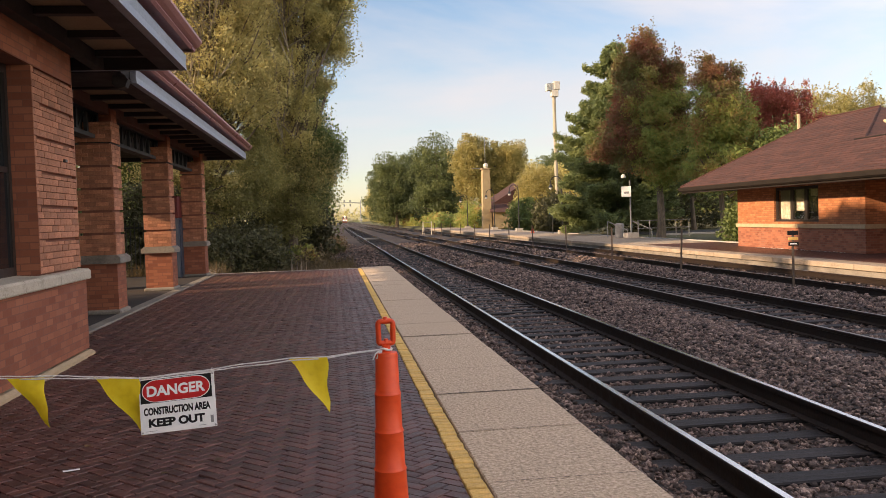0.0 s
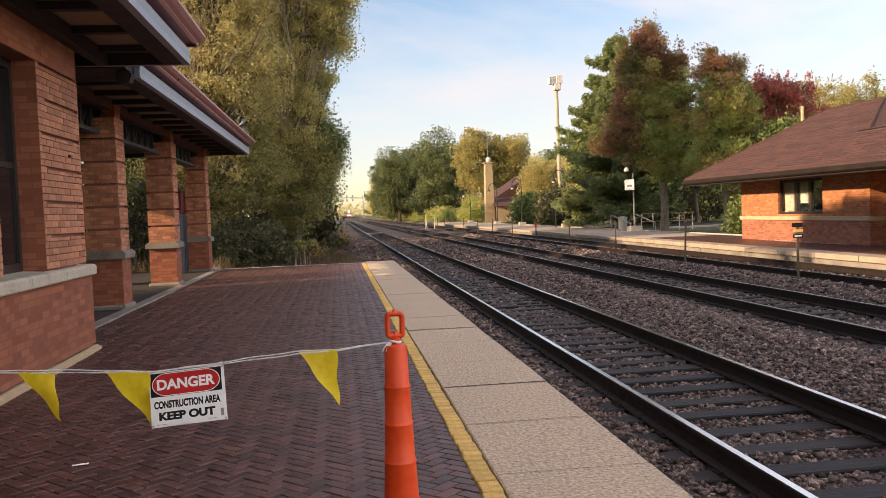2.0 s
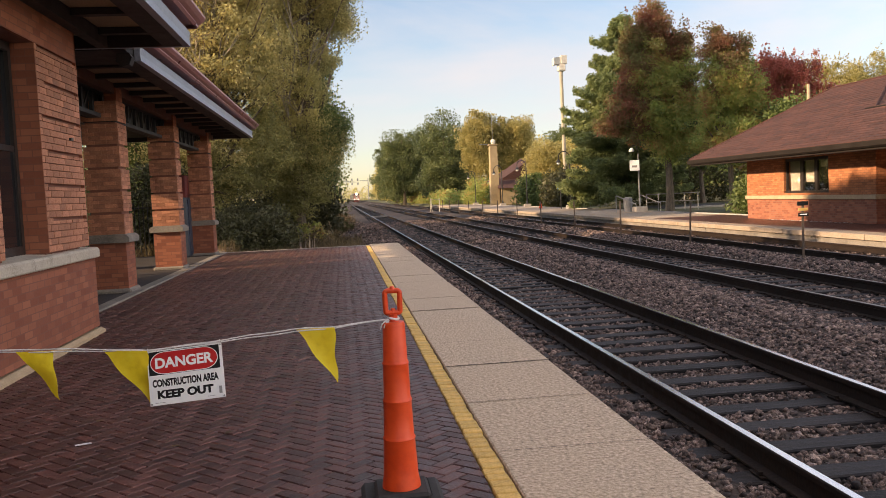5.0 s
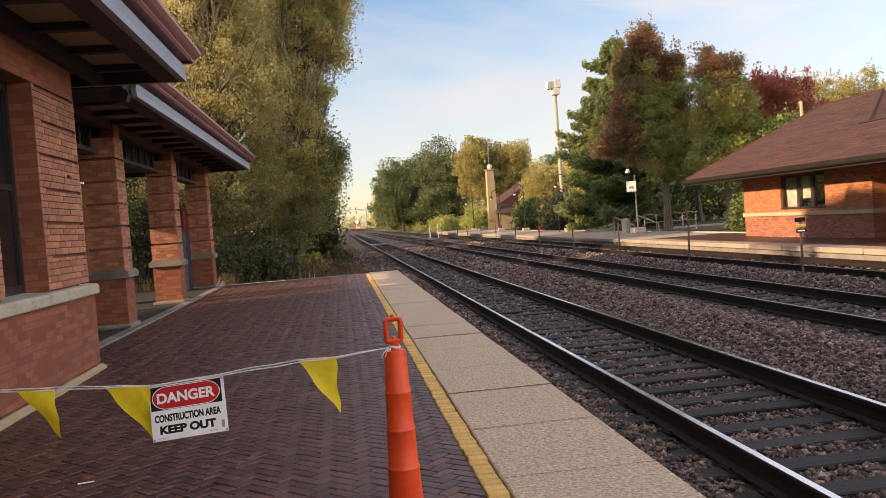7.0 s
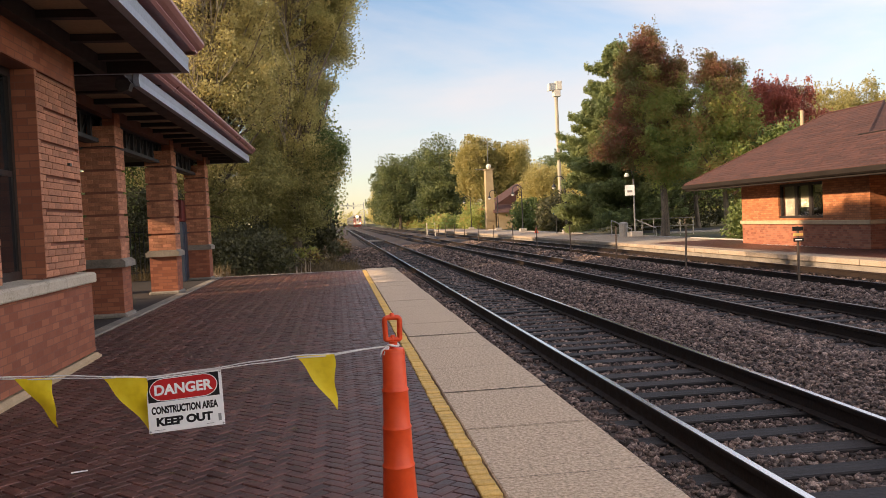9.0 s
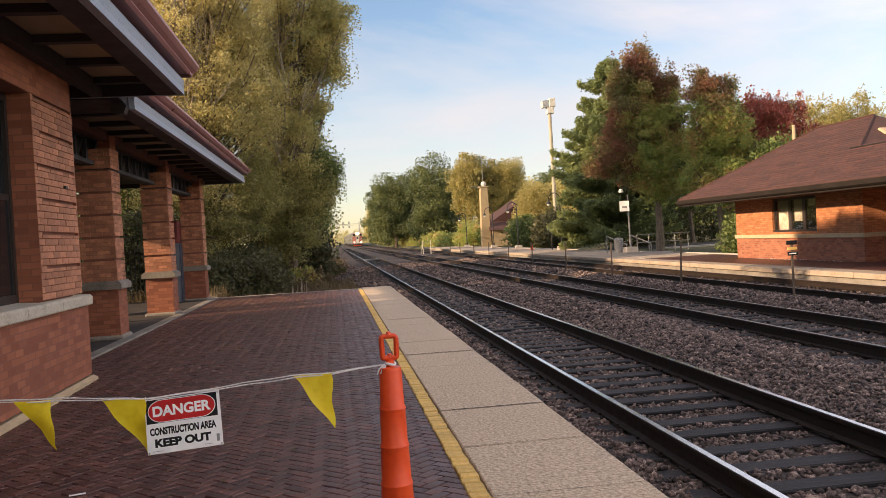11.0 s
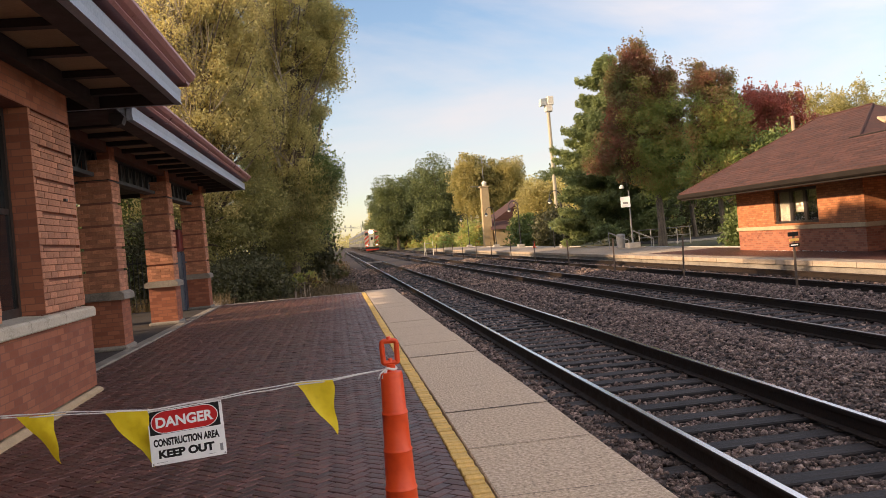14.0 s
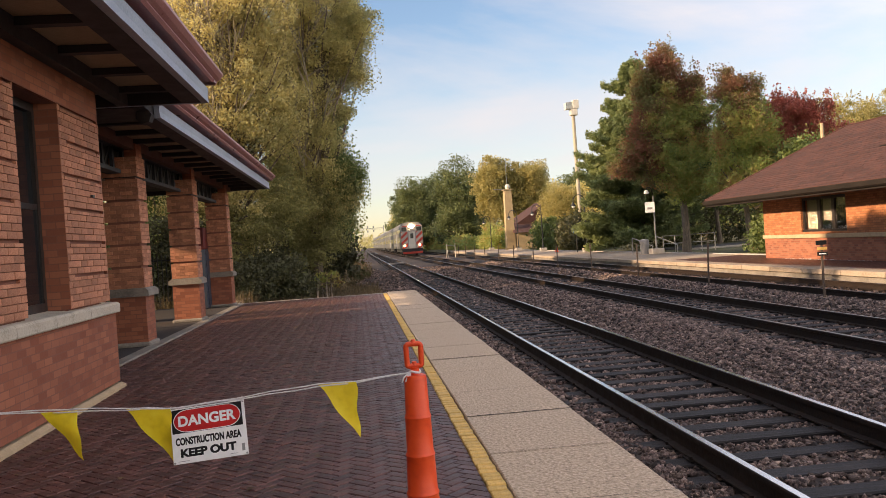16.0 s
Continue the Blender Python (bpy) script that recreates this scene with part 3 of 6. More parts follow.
def ballast_stones():
    """Loose stones over the bed, thickest where the camera is nearest."""
    rng = np.random.default_rng(5)
    zones = [((1.8, 5.9), (3.6, 9.0), 660, 0.0185), ((1.8, 6.1), (9.0, 16.0), 440, 0.0215), ((5.6, 10.4), (7.0, 18.0), 350, 0.024), ((1.7, 13.0), (16.0, 32.0), 150, 0.029), ((-1.5, 13.0), (32.0, 62.0), 30, 0.045), ((10.0, 13.0), (12.0, 18.0), 120, 0.034)]
    cube = np.array([(-1, -1, -1), (1, -1, -1), (1, 1, -1), (-1, 1, -1), (-1, -1, 1), (1, -1, 1), (1, 1, 1), (-1, 1, 1)], float)
    faces = np.array([(3, 2, 1, 0), (4, 5, 6, 7), (0, 1, 5, 4), (1, 2, 6, 5), (2, 3, 7, 6), (3, 0, 4, 7)])
    vs = []
    for (x0, x1), (y0, y1), dens, s in zones:
        n = int((x1 - x0) * (y1 - y0) * dens)
        p = np.stack([rng.uniform(x0, x1, n), rng.uniform(y0, y1, n)], 1)
        # ties stay bare inside the rails, a thin scatter apart
        keep = np.ones(n, bool)
        for c in TRACKS:
            off = np.abs(p[:, 0] - c)
            on_tie = (off < (1.05 if c == TRACKS[0] else 1.25)) & (np.abs((p[:, 1] / 0.53) % 1 - 0.5) < 0.215)
            keep &= ~(on_tie & (rng.uniform(size=n) > 0.012))
            keep &= ~(np.abs(off - HALF) < 0.075)
        keep &= ~((p[:, 0] < 1.8) & (p[:, 1] < 28.2))
        p = p[keep]
        n = len(p)
        z = np.array([bed_height(a, b) for a, b in p]) + rng.uniform(-0.4, 0.7, n) * s
        shape = cube[None] * rng.uniform(0.45, 1.35, (n, 1, 3)) + rng.normal(size=(n, 8, 3)) * 0.2
        ang = rng.normal(size=(n, 4))
        ang /= np.linalg.norm(ang, axis=1)[:, None]
        w, x, y, zz = ang.T
        R = np.stack([np.stack([1 - 2 * (y * y + zz * zz), 2 * (x * y - zz * w), 2 * (x * zz + y * w)], 1),
                      np.stack([2 * (x * y + zz * w), 1 - 2 * (x * x + zz * zz), 2 * (y * zz - x * w)], 1),
                      np.stack([2 * (x * zz - y * w), 2 * (y * zz + x * w), 1 - 2 * (x * x + y * y)], 1)], 1)
        sc = s * rng.uniform(0.6, 1.25, (n, 1, 1))
        v = np.einsum("nij,nkj->nki", R, shape) * sc * np.array([1, 1, 0.85])
        v += np.stack([p[:, 0], p[:, 1], z], 1)[:, None]
        vs.append(v)
    v = np.concatenate(vs)
    n = len(v)
    f = (faces[None] + (np.arange(n) * 8)[:, None, None]).reshape(-1, 4)
    me = bpy.data.meshes.new("ballast_stones")
    me.vertices.add(n * 8)
    me.vertices.foreach_set("co", v.astype(np.float32).ravel())
    me.loops.add(f.size)
    me.loops.foreach_set("vertex_index", f.astype(np.int32).ravel())
    me.polygons.add(len(f))
    me.polygons.foreach_set("loop_start", np.arange(0, f.size, 4, dtype=np.int32))
    me.update(calc_edges=True)
    tagged(part("ballast_stones", me, M_ROCK), "loose brownish grey crushed stones between the tracks", "ballast", kind="stuff")


ballast_stones()


# ---- tracks ----
def rail_profile(s=1.0):
    """Half-inch truth of a rail: foot, web and head, in metres about its top centre."""
    return [(-0.072, -0.172), (0.072, -0.172), (0.072, -0.160), (0.012, -0.145), (0.009, -0.050), (0.034, -0.040), (0.036, -0.008), (0.030, -0.0015), (-0.030, -0.0015), (-0.036, -0.008), (-0.034, -0.040), (-0.009, -0.050), (-0.012, -0.145), (-0.072, -0.160)]


tie_g = Geo().cbox(-1.3, 1.3, -0.115, 0.115, -0.16, 0, 0.012)
tie_me = tie_g.mesh("tie")
tie_me.materials.append(M_TIE)
plate_me = Geo().box(-0.10, 0.10, -0.085, 0.085, 0, 0.012).mesh("tie_plate")
plate_me.materials.append(M_RUST)
for ti, tx in enumerate(TRACKS):
    tr = thing("railway_track", ("standard gauge track with bright polished rails on dark timber ties", "rusty brown rails on timber ties between two other tracks", "dull rails on timber ties beside the far platform")[ti], "railway track", "tracks", "structure")
    for s in (-1, 1):
        poly = [(tx + s * HALF + px, RAIL_TOP + pz) for px, pz in rail_profile()]
        rail = part("rail", Geo().prism(poly, "y", -8, 950), M_RUST, tr)
        part("rail_head", Geo().box(tx + s * HALF - 0.026, tx + s * HALF + 0.026, -8, 950, RAIL_TOP - 0.006, RAIL_TOP), M_RAILTOP if ti == 0 else M_RAILDULL, rail, "bright running surface")
    far = Geo()
    rng = random.Random(40 + ti)
    for k in range(-10, 420):
        y = 0.265 + k * 0.53
        dx, dz, rz = rng.uniform(-0.05, 0.05), rng.uniform(-0.012, 0.012), rng.uniform(-0.5, 0.5)
        m = pose(tx + dx, y, RAIL_TOP - 0.178 + dz, 0, 0, rz)
        if 6 <= k < (105, 86, 80)[ti]:
            ob = part("tie", tie_me, M_TIE, tr)
            ob.matrix_local = m
        else:
            far.box(-1.3, 1.3, -0.115, 0.115, -0.16, 0, m)
    tagged(part("distant_ties", far.raw("distant_ties"), M_TIE_I, tr), kind="stuff")
    plates = Geo()
    for k in range(4, 60):
        for s in (-1, 1):
            plates.box(tx + s * HALF - 0.10, tx + s * HALF + 0.10, 0.265 + k * 0.53 - 0.085, 0.265 + k * 0.53 + 0.085, RAIL_TOP - 0.180, RAIL_TOP - 0.1705)
            for d in (-0.085, 0.085):
                plates.box(tx + s * HALF + d - 0.012, tx + s * HALF + d + 0.012, 0.265 + k * 0.53 - 0.05, 0.265 + k * 0.53 - 0.025, RAIL_TOP - 0.171, RAIL_TOP - 0.145)
    tagged(part("tie_plates", plates.raw("tie_plates"), M_RUST, tr), kind="stuff")

# ---- near platform ----
EDGE, BACK, END = 1.76, -3.85, 27.0
plat = thing("platform", "near platform of dark herringbone brick with a concrete edge", "platform", kind="structure")
part("bed", Geo().box(BACK, 0.813, -8, END, -0.62, -0.062), M_SAND, plat)
part("end_kerb", Geo().cbox(BACK, 0.813, END, END + 0.16, -0.62, 0.006, 0.01), M_CONC, plat, "pale concrete kerb at the platform end")
y, k = -7.72, 0
while y < 27.6:
    y1 = min(y + (1.19, 1.31)[k % 2], 27.72)
    part("edge_slab", Geo().cbox(0.826, EDGE + 0.003 * math.sin(k * 2.1), y + 0.002, y1 - 0.002, -0.30, 0.004 * math.sin(k * 1.7), 0.009), M_SLAB, plat)
    # crumbled dark filling in the joint, with uneven edges
    gr = random.Random(70 + k)
    fill = Geo()
    n = 34
    wide = (0.010 if y < 12 else 0.005) if k % 3 == 2 else 0.003
    lo = [(0.830 + 0.926 * q / n, y1 - wide * gr.uniform(0.5, 1.5), 0.0045) for q in range(n + 1)]
    hi = [(p[0], y1 + wide * gr.uniform(0.5, 1.5), 0.0045) for p in lo]
    fill.add(lo + hi, [(q, q + 1, n + 2 + q, n + 1 + q) for q in range(n)])
    part("joint_filling", fill.raw("joint_filling"), M_SAND, plat)
    y, k = y1, k + 1
part("edge_wall", Geo().box(0.814, EDGE - 0.06, -8, 27.70, -0.70, -0.30), M_CONC, plat)
yb_me = Geo().cbox(-0.060, 0.060, -0.0445, 0.0445, -0.06, 0.004, 0.007).mesh("painted_brick")
yb_me.materials.append(M_YELLOW)
far = Geo()
rng = random.Random(8)
for k in range(-30, 270):
    y = 0.05 + k * 0.1
    m = pose(0.748 + rng.uniform(-0.006, 0.006), y + rng.uniform(-0.003, 0.003), rng.uniform(-0.005, 0.003), 0, 0, rng.uniform(-2, 2))
    if k >= 30:
        ob = part("painted_brick", yb_me, M_YELLOW, plat)
        ob.matrix_local = m
    else:
        far.box(-0.055, 0.055, -0.0475, 0.0475, -0.06, 0.004, m)
tagged(part("painted_bricks_behind", far.raw("painted_bricks_behind"), M_YELLOW, plat), kind="stuff")


def clip(poly, axis, limit, keep_less):
    out = []
    for i, p in enumerate(poly):
        q = poly[(i + 1) % len(poly)]
        a, b = (p[axis] <= limit) == keep_less, (q[axis] <= limit) == keep_less
        if a:
            out.append(p)
        if a != b:
            k = (limit - p[axis]) / (q[axis] - p[axis])
            out.append((p[0] + k * (q[0] - p[0]), p[1] + k * (q[1] - p[1])))
    return out


def herringbone():
    """Bricks in a herringbone laid at 45 degrees to the platform's edge."""
    W, N, gap = 0.085, 2, 0.003
    c = math.sqrt(0.5)
    rng = random.Random(11)
    mesh_of = {}
    for key, (lx, ly) in dict(h=(N * W, W), v=(W, N * W)).items():
        g = Geo().cbox(-lx / 2 + gap, lx / 2 - gap, -ly / 2 + gap, ly / 2 - gap, -0.055, 0, 0.005, pose(0, 0, 0, 0, 0, 45))
        mesh_of[key] = g.mesh("paving_brick")
        mesh_of[key].materials.append(M_PAVER_OB)
    rest, singles = Geo(), 0
    for i in range(-40, 240):
        for j in range(-24, 14):
            for key, ox, oy, lx, ly in (("h", 0, 0, N, 1), ("v", N, 1 - N, 1, N)):
                u, v = (i + N * j + ox + lx / 2) * W, (i - N * j + oy + ly / 2) * W
                x, y = (u - v) * c, (u + v) * c
                if not (BACK < x < 0.80 and -3 < y < END + 0.1) or (x < -3.15 and y < 10.6):
                    continue
                dz = rng.gauss(0, 0.0014) + 0.004 * noise.noise(Vector((x * 0.9, y * 0.9, 7)))
                hw, hl = lx * W / 2 - gap, ly * W / 2 - gap
                if x < 0.53 and -1.4 < x and 4.75 < y < 7.25 and singles < 300:
                    ob = part("paving_brick", mesh_of[key], M_PAVER_OB, plat)
                    ob.matrix_local = pose(x, y, dz, rng.uniform(-0.5, 0.5), rng.uniform(-0.5, 0.5), rng.uniform(-0.8, 0.8))
                    singles += 1
                    continue
                poly = [((a - b) * c + x, (a + b) * c + y) for a, b in ((-hw, -hl), (hw, -hl), (hw, hl), (-hw, hl))]
                if x > 0.5:
                    poly = clip(poly, 0, 0.683, True)
                if y > END - 0.2:
                    poly = clip(poly, 1, END - 0.005, True)
                if x < BACK + 0.2:
                    poly = clip(poly, 0, BACK + 0.01, False)
                if len(poly) < 3:
                    continue
                o, n = len(rest.v), len(poly)
                cx, cy = sum(p[0] for p in poly) / n, sum(p[1] for p in poly) / n
                tx, ty = rng.uniform(-0.008, 0.008), rng.uniform(-0.008, 0.008)
                for shrink, z in ((0, -0.05), (0, -0.005), (0.005, 0)):
                    for p in poly:
                        ax, ay = p[0] - cx, p[1] - cy
                        r = math.hypot(ax, ay) or 1
                        f = max(0.2, 1 - shrink * 1.4 / r)
                        rest.v.append((cx + ax * f, cy + ay * f, z + dz + ax * tx + ay * ty))
                for lay in (0, 1):
                    for q in range(n):
                        rest.f.append((o + lay * n + q, o + lay * n + (q + 1) % n, o + (lay + 1) * n + (q + 1) % n, o + (lay + 1) * n + q))
                rest.f.append(tuple(o + 2 * n + q for q in range(n)))
    tagged(part("paving_bricks_further_off", rest.raw("paving_bricks"), M_PAVER, plat), kind="stuff")


herringbone()

# ---- far platform ----
far_plat = thing("far_platform", "far platform of dark brick paving with a pale concrete edge", "platform", kind="structure")
part("paving", Geo().box(13.86, 17.3, -8, 125, -0.5, -0.004), M_PAVER, far_plat, "dark red brick paving")
y, k = -8.0, 0
while y < 125:
    part("edge_slab", Geo().cbox(13.12, 13.85, y + 0.008, y + 1.98, -0.15, 0.003 * math.sin(k * 1.3), 0.012), M_WALK, far_plat)
    y, k = y + 2.0, k + 1
# recessed wall, darker than the slabs above it
part("edge_wall", Geo().box(13.2, 13.85, -8, 125, -0.6, -0.155), M_DKCONC, far_plat)
part("walkway", Geo().box(13.865, 17.25, 36.5, 124.9, -0.2, 0.004), M_WALK, far_plat, "pale concrete walkway")
part("back_kerb", Geo().cbox(17.3, 17.42, 32.2, 125, -0.5, 0.05, 0.01), M_CONC, far_plat)


# ---- station building beside the near platform ----
WX, NY = -3.10, 10.80
house = thing("station_building", "old red brick station with stone sills and deep eaves", "building")


def brick_panel(y0, y1, z0, z1, parent, grooves, groove_y, count_parts):
    """Coursed bricks on the wall's face towards the tracks; the grooves run over the given stretch."""
    course, length = 0.0735, 0.215
    g, made = Geo(), 0
    rng = random.Random(int(y0 * 100))
    meshes = []
    for ln in (length, length / 2):
        me = Geo().cbox(-0.045, 0.004, 0.003, ln - 0.003, 0.003, course - 0.003, 0.003).mesh("brick")
        me.materials.append(M_BRICK_OB)
        meshes.append(me)
    rows = int((z1 - z0) / course)
    for r in range(rows):
        z = z0 + r * course
        in_groove = any(abs(z + course / 2 - q) < course / 2 for q in grooves)
        y = y0 - (length / 2 if r % 2 else 0) - (0.03 if r % 3 else 0)
        while y < y1:
            a, b = max(y, y0), min(y + length, y1)
            cut = in_groove and b > groove_y[0] and a < groove_y[1]
            if b - a > 0.03:
                dx = rng.gauss(0, 0.0016)
                if cut:
                    # the sunk course: a low brick with a dark slot over it
                    g.box(WX - 0.045, WX + 0.004 + dx, a + 0.004, b - 0.004, z + 0.004, z + course * 0.52)
                elif abs(b - a - length) < 1e-6 and made < count_parts:
                    ob = part("brick", meshes[0], M_BRICK_OB, parent)
                    ob.matrix_local = Matrix.Translation((WX + dx, a, z))
                    made += 1
                else:
                    g.cbox(WX - 0.045, WX + 0.004 + dx, a + 0.003, b - 0.003, z + 0.003, z + course - 0.003, 0.003)
            y += length
    if g.v:
        tagged(part("more_bricks", g.raw("more_bricks"), M_BRICK, parent), kind="stuff")


WINDOWS = [(8.22, 9.39), (6.08, 7.25), (2.6, 3.77), (0.46, 1.63), (-3.0, -1.83), (-5.2, -4.0)]
wall = part("track_side_wall", Geo().box(WX - 0.40, WX - 0.035, -8, NY - 0.035, 3.29, 3.95).box(WX - 0.40, WX - 0.035, -8, NY - 0.035, 0, 1.0), M_MORTAR, house, "red brick wall")
edges = [-8.0] + [v for w in sorted(WINDOWS) for v in w] + [NY]
GROOVES = [1.085 + 0.0735 * (5 * k + 4.5) for k in range(6)]
for i in range(0, len(edges), 2):
    a, b = edges[i], edges[i + 1]
    part("wall_pier", Geo().box(WX - 0.40, WX - 0.035, a, b - (0.035 if b == NY else 0), 1.0, 3.29), M_MORTAR, house)
for (a, b), np_, gy in (((9.39, NY), 150, (9.62, 11)), ((7.25, 8.22), 100, (7.42, 8.05)), ((3.77, 6.08), 0, (4.0, 5.9))):
    brick_panel(a, b, 1.085, 3.29, wall, GROOVES, gy, np_)
# the courses over the windows and below the sill
fr = Geo().box(WX - 0.034, WX + 0.002, -8, NY, 3.292, 3.93)
part("frieze", fr, M_BRICKWALL, house, "plain brick frieze")
part("lower_wall", Geo().box(WX - 0.034, WX + 0.045, -8, NY + 0.05, 0.085, 0.93), M_BRICKWALL, house, "brick base wall")
part("north_wall", Geo().box(-11.6, WX - 0.036, NY - 0.40, NY - 0.03, 0, 3.95).box(-11.6, WX + 0.04, NY - 0.029, NY + 0.045, 0.085, 0.93), M_BRICKWALL, house)
part("north_wall_face", Geo().box(-11.6, WX + 0.002, NY - 0.028, NY + 0.003, 1.085, 3.93), M_BRICKWALL, house)
part("south_and_west_walls", Geo().box(-11.6, WX - 0.41, -8, -7.6, 0, 3.95).box(-12.0, -11.6, -8, NY, 0, 3.95), M_BRICKWALL, house)
part("floor", Geo().box(-11.59, WX - 0.41, -7.59, NY - 0.41, -0.1, 0.02), M_DARKROOM, house)
part("inner_ceiling", Geo().box(-11.59, WX - 0.41, -7.59, NY - 0.41, 3.80, 3.9), M_DARKROOM, house)
y = -8.0
rng = random.Random(3)
while y < NY:
    y1 = min(y + 1.05 + rng.uniform(-0.1, 0.1), NY + 0.09)
    if NY - y1 < 0.35:
        y1 = NY + 0.09
    part("sill_stone", Geo().prism([(WX - 0.3, 0.935), (WX + 0.085, 0.935), (WX + 0.095, 0.95), (WX + 0.095, 1.035), (WX + 0.07, 1.06), (WX - 0.3, 1.084)], "y", y + 0.004, y1 - 0.004), M_STONE, house, "pale limestone sill")
    y = y1
part("north_sill_stone", Geo().prism([(NY - 0.3, 0.935), (NY + 0.085, 0.935), (NY + 0.095, 1.035), (NY + 0.07, 1.06), (NY - 0.3, 1.084)], "x", -11.6, WX - 0.02), M_STONE, house)
part("plinth_stone", Geo().prism([(WX - 0.05, -0.05), (WX + 0.10, -0.05), (WX + 0.10, 0.030), (WX + 0.05, 0.062), (WX - 0.05, 0.062)], "y", -8, NY + 0.10), M_SANDSTONE, house, "low limestone plinth")
for a, b in WINDOWS:
    w = part("window", Geo().box(WX - 0.30, WX - 0.24, a, a + 0.07, 1.08, 3.29).box(WX - 0.30, WX - 0.24, b - 0.07, b, 1.08, 3.29).box(WX - 0.30, WX - 0.24, a + 0.07, b - 0.07, 3.20, 3.29).box(WX - 0.30, WX - 0.24, a + 0.07, b - 0.07, 1.08, 1.17), M_FRAME, house, "dark sash window")
    part("pane", Geo().box(WX - 0.272, WX - 0.266, a + 0.07, b - 0.07, 1.17, 2.16), M_GLASS, w)
    part("pane", Geo().box(WX - 0.290, WX - 0.284, a + 0.07, b - 0.07, 2.22, 3.20), M_GLASS, w)
    part("meeting_rail", Geo().box(WX - 0.30, WX - 0.25, a + 0.07, b - 0.07, 2.16, 2.22), M_FRAME, w)
    part("jamb_brick", Geo().box(WX - 0.239, WX - 0.001, b - 0.0005, b + 0.003, 1.086, 3.289), M_BRICKWALL, w)
part("wall_bolt", Geo().box(WX, WX + 0.03, 10.32, 10.40, 2.335, 2.365), M_IRON, house, "small iron bolt in the wall")


def eaves(x_in, x_out, y0, y1, zb, parent, step, west, inner):
    """Edge beam, outriggers, soffit boards and gutter of a deep eave along the platform, with its return round the end."""
    bh = 0.20
    part("edge_beam", Geo().prism([(x_out - 0.09, zb), (x_out, zb), (x_out - 0.004, zb + 0.02), (x_out - 0.014, zb + 0.10), (x_out - 0.004, zb + bh - 0.02), (x_out, zb + bh), (x_out - 0.09, zb + bh)], "y", y0, y1), M_BEAM, parent, "blue-grey painted edge beam")
    part("end_beam", Geo().box(west, x_out - 0.092, y1 - 0.09, y1, zb, zb + bh), M_BEAM, parent)
    # added dark board: paints the shadow on the end beam's inner face
    part("end_shade_board", Geo().box(west, x_out - 0.095, y1 - 0.125, y1 - 0.0935, zb - 0.003, zb + 0.165), M_DARKBEAM, parent)
    zs = zb + 0.17
    soff = part("soffit", Geo().box(west, x_out - 0.093, y0, y1 - 0.128, zs, zs + 0.03), M_SOFFIT, parent, "beige boarded soffit")
    y = y1 - 0.55
    while y > y0:
        part("outrigger", Geo().box(x_in - 0.05, x_out - 0.092, y - 0.06, y + 0.06, zs - 0.085, zs - 0.003), M_DARKBEAM, soff)
        y -= step
    part("inner_beam", Geo().box(x_in + 0.005, x_in + 0.14, y0, y1 - 0.2, zb - 0.02, zs - 0.004), inner, parent)
    part("outer_trim", Geo().box(x_out - 0.34, x_out - 0.094, y0, y1 - 0.094, zb - 0.004, zb + 0.05), M_DARKBEAM, parent)
    gz = zb + bh + 0.075
    prof = [(-0.10, 0.0), (0.07, 0.0), (0.10, 0.03), (0.10, 0.045), (0.15, 0.075), (0.19, 0.125), (0.19, 0.16), (0.175, 0.16), (0.165, 0.135), (-0.10, 0.135)]
    part("gutter", Geo().prism([(x_out + a, gz + b) for a, b in prof], "y", y0, y1 + 0.17), M_GUTTER, parent, "moulded maroon gutter")
    part("end_gutter", Geo().prism([(y1 + a, gz + b) for a, b in prof], "x", west, x_out + 0.10), M_GUTTER, parent)
    part("fascia", Geo().box(x_out - 0.13, x_out - 0.101, y0, y1 - 0.1, zb + bh, gz + 0.134).box(west, x_out - 0.1, y1 - 0.13, y1 - 0.101, zb + bh + 0.001, gz + 0.133), M_DARKBEAM, parent)


eaves(WX, -1.92, -9.2, 11.98, 3.67, house, 1.12, -12.9, M_DARKBEAM)
R0 = 4.09


def hip(x0, x1, y0, y1, z0, rise, hip_ends=(True, True)):
    """A hipped roof shell with some thickness."""
    w = (x1 - x0) / 2
    xm = (x0 + x1) / 2
    a = y0 + (w if hip_ends[0] else 0)
    b = y1 - (w if hip_ends[1] else 0)
    vs = [(x0, y0, z0), (x1, y0, z0), (x1, y1, z0), (x0, y1, z0), (xm, a, z0 + rise), (xm, b, z0 + rise)]
    low = [(v[0], v[1], v[2] - 0.06) for v in vs[:4]]
    return Geo().add(vs + low, [(0, 1, 4), (1, 2, 5, 4), (2, 3, 5), (3, 0, 4, 5), (0, 1, 7, 6), (1, 2, 8, 7), (2, 3, 9, 8), (3, 0, 6, 9), (6, 7, 8, 9)])


part("roof", hip(-13.1, -1.85, -9.4, 12.05, R0, 4.6), M_ROOFRED, house, "maroon hipped roof")

# the open porch beyond the building
PX, PIERS = -3.85, (16.2, 21.3, 26.4)
part("porch_floor", Geo().cbox(-9.4, PX - 0.02, NY + 0.11, 26.9, -0.4, 0.02, 0.01), M_SAND, house, "dark worn porch floor")
part("porch_kerb", Geo().cbox(PX - 0.015, PX + 0.20, NY + 0.11, 26.9, -0.3, 0.03, 0.012), M_DKCONC, house, "worn concrete kerb")


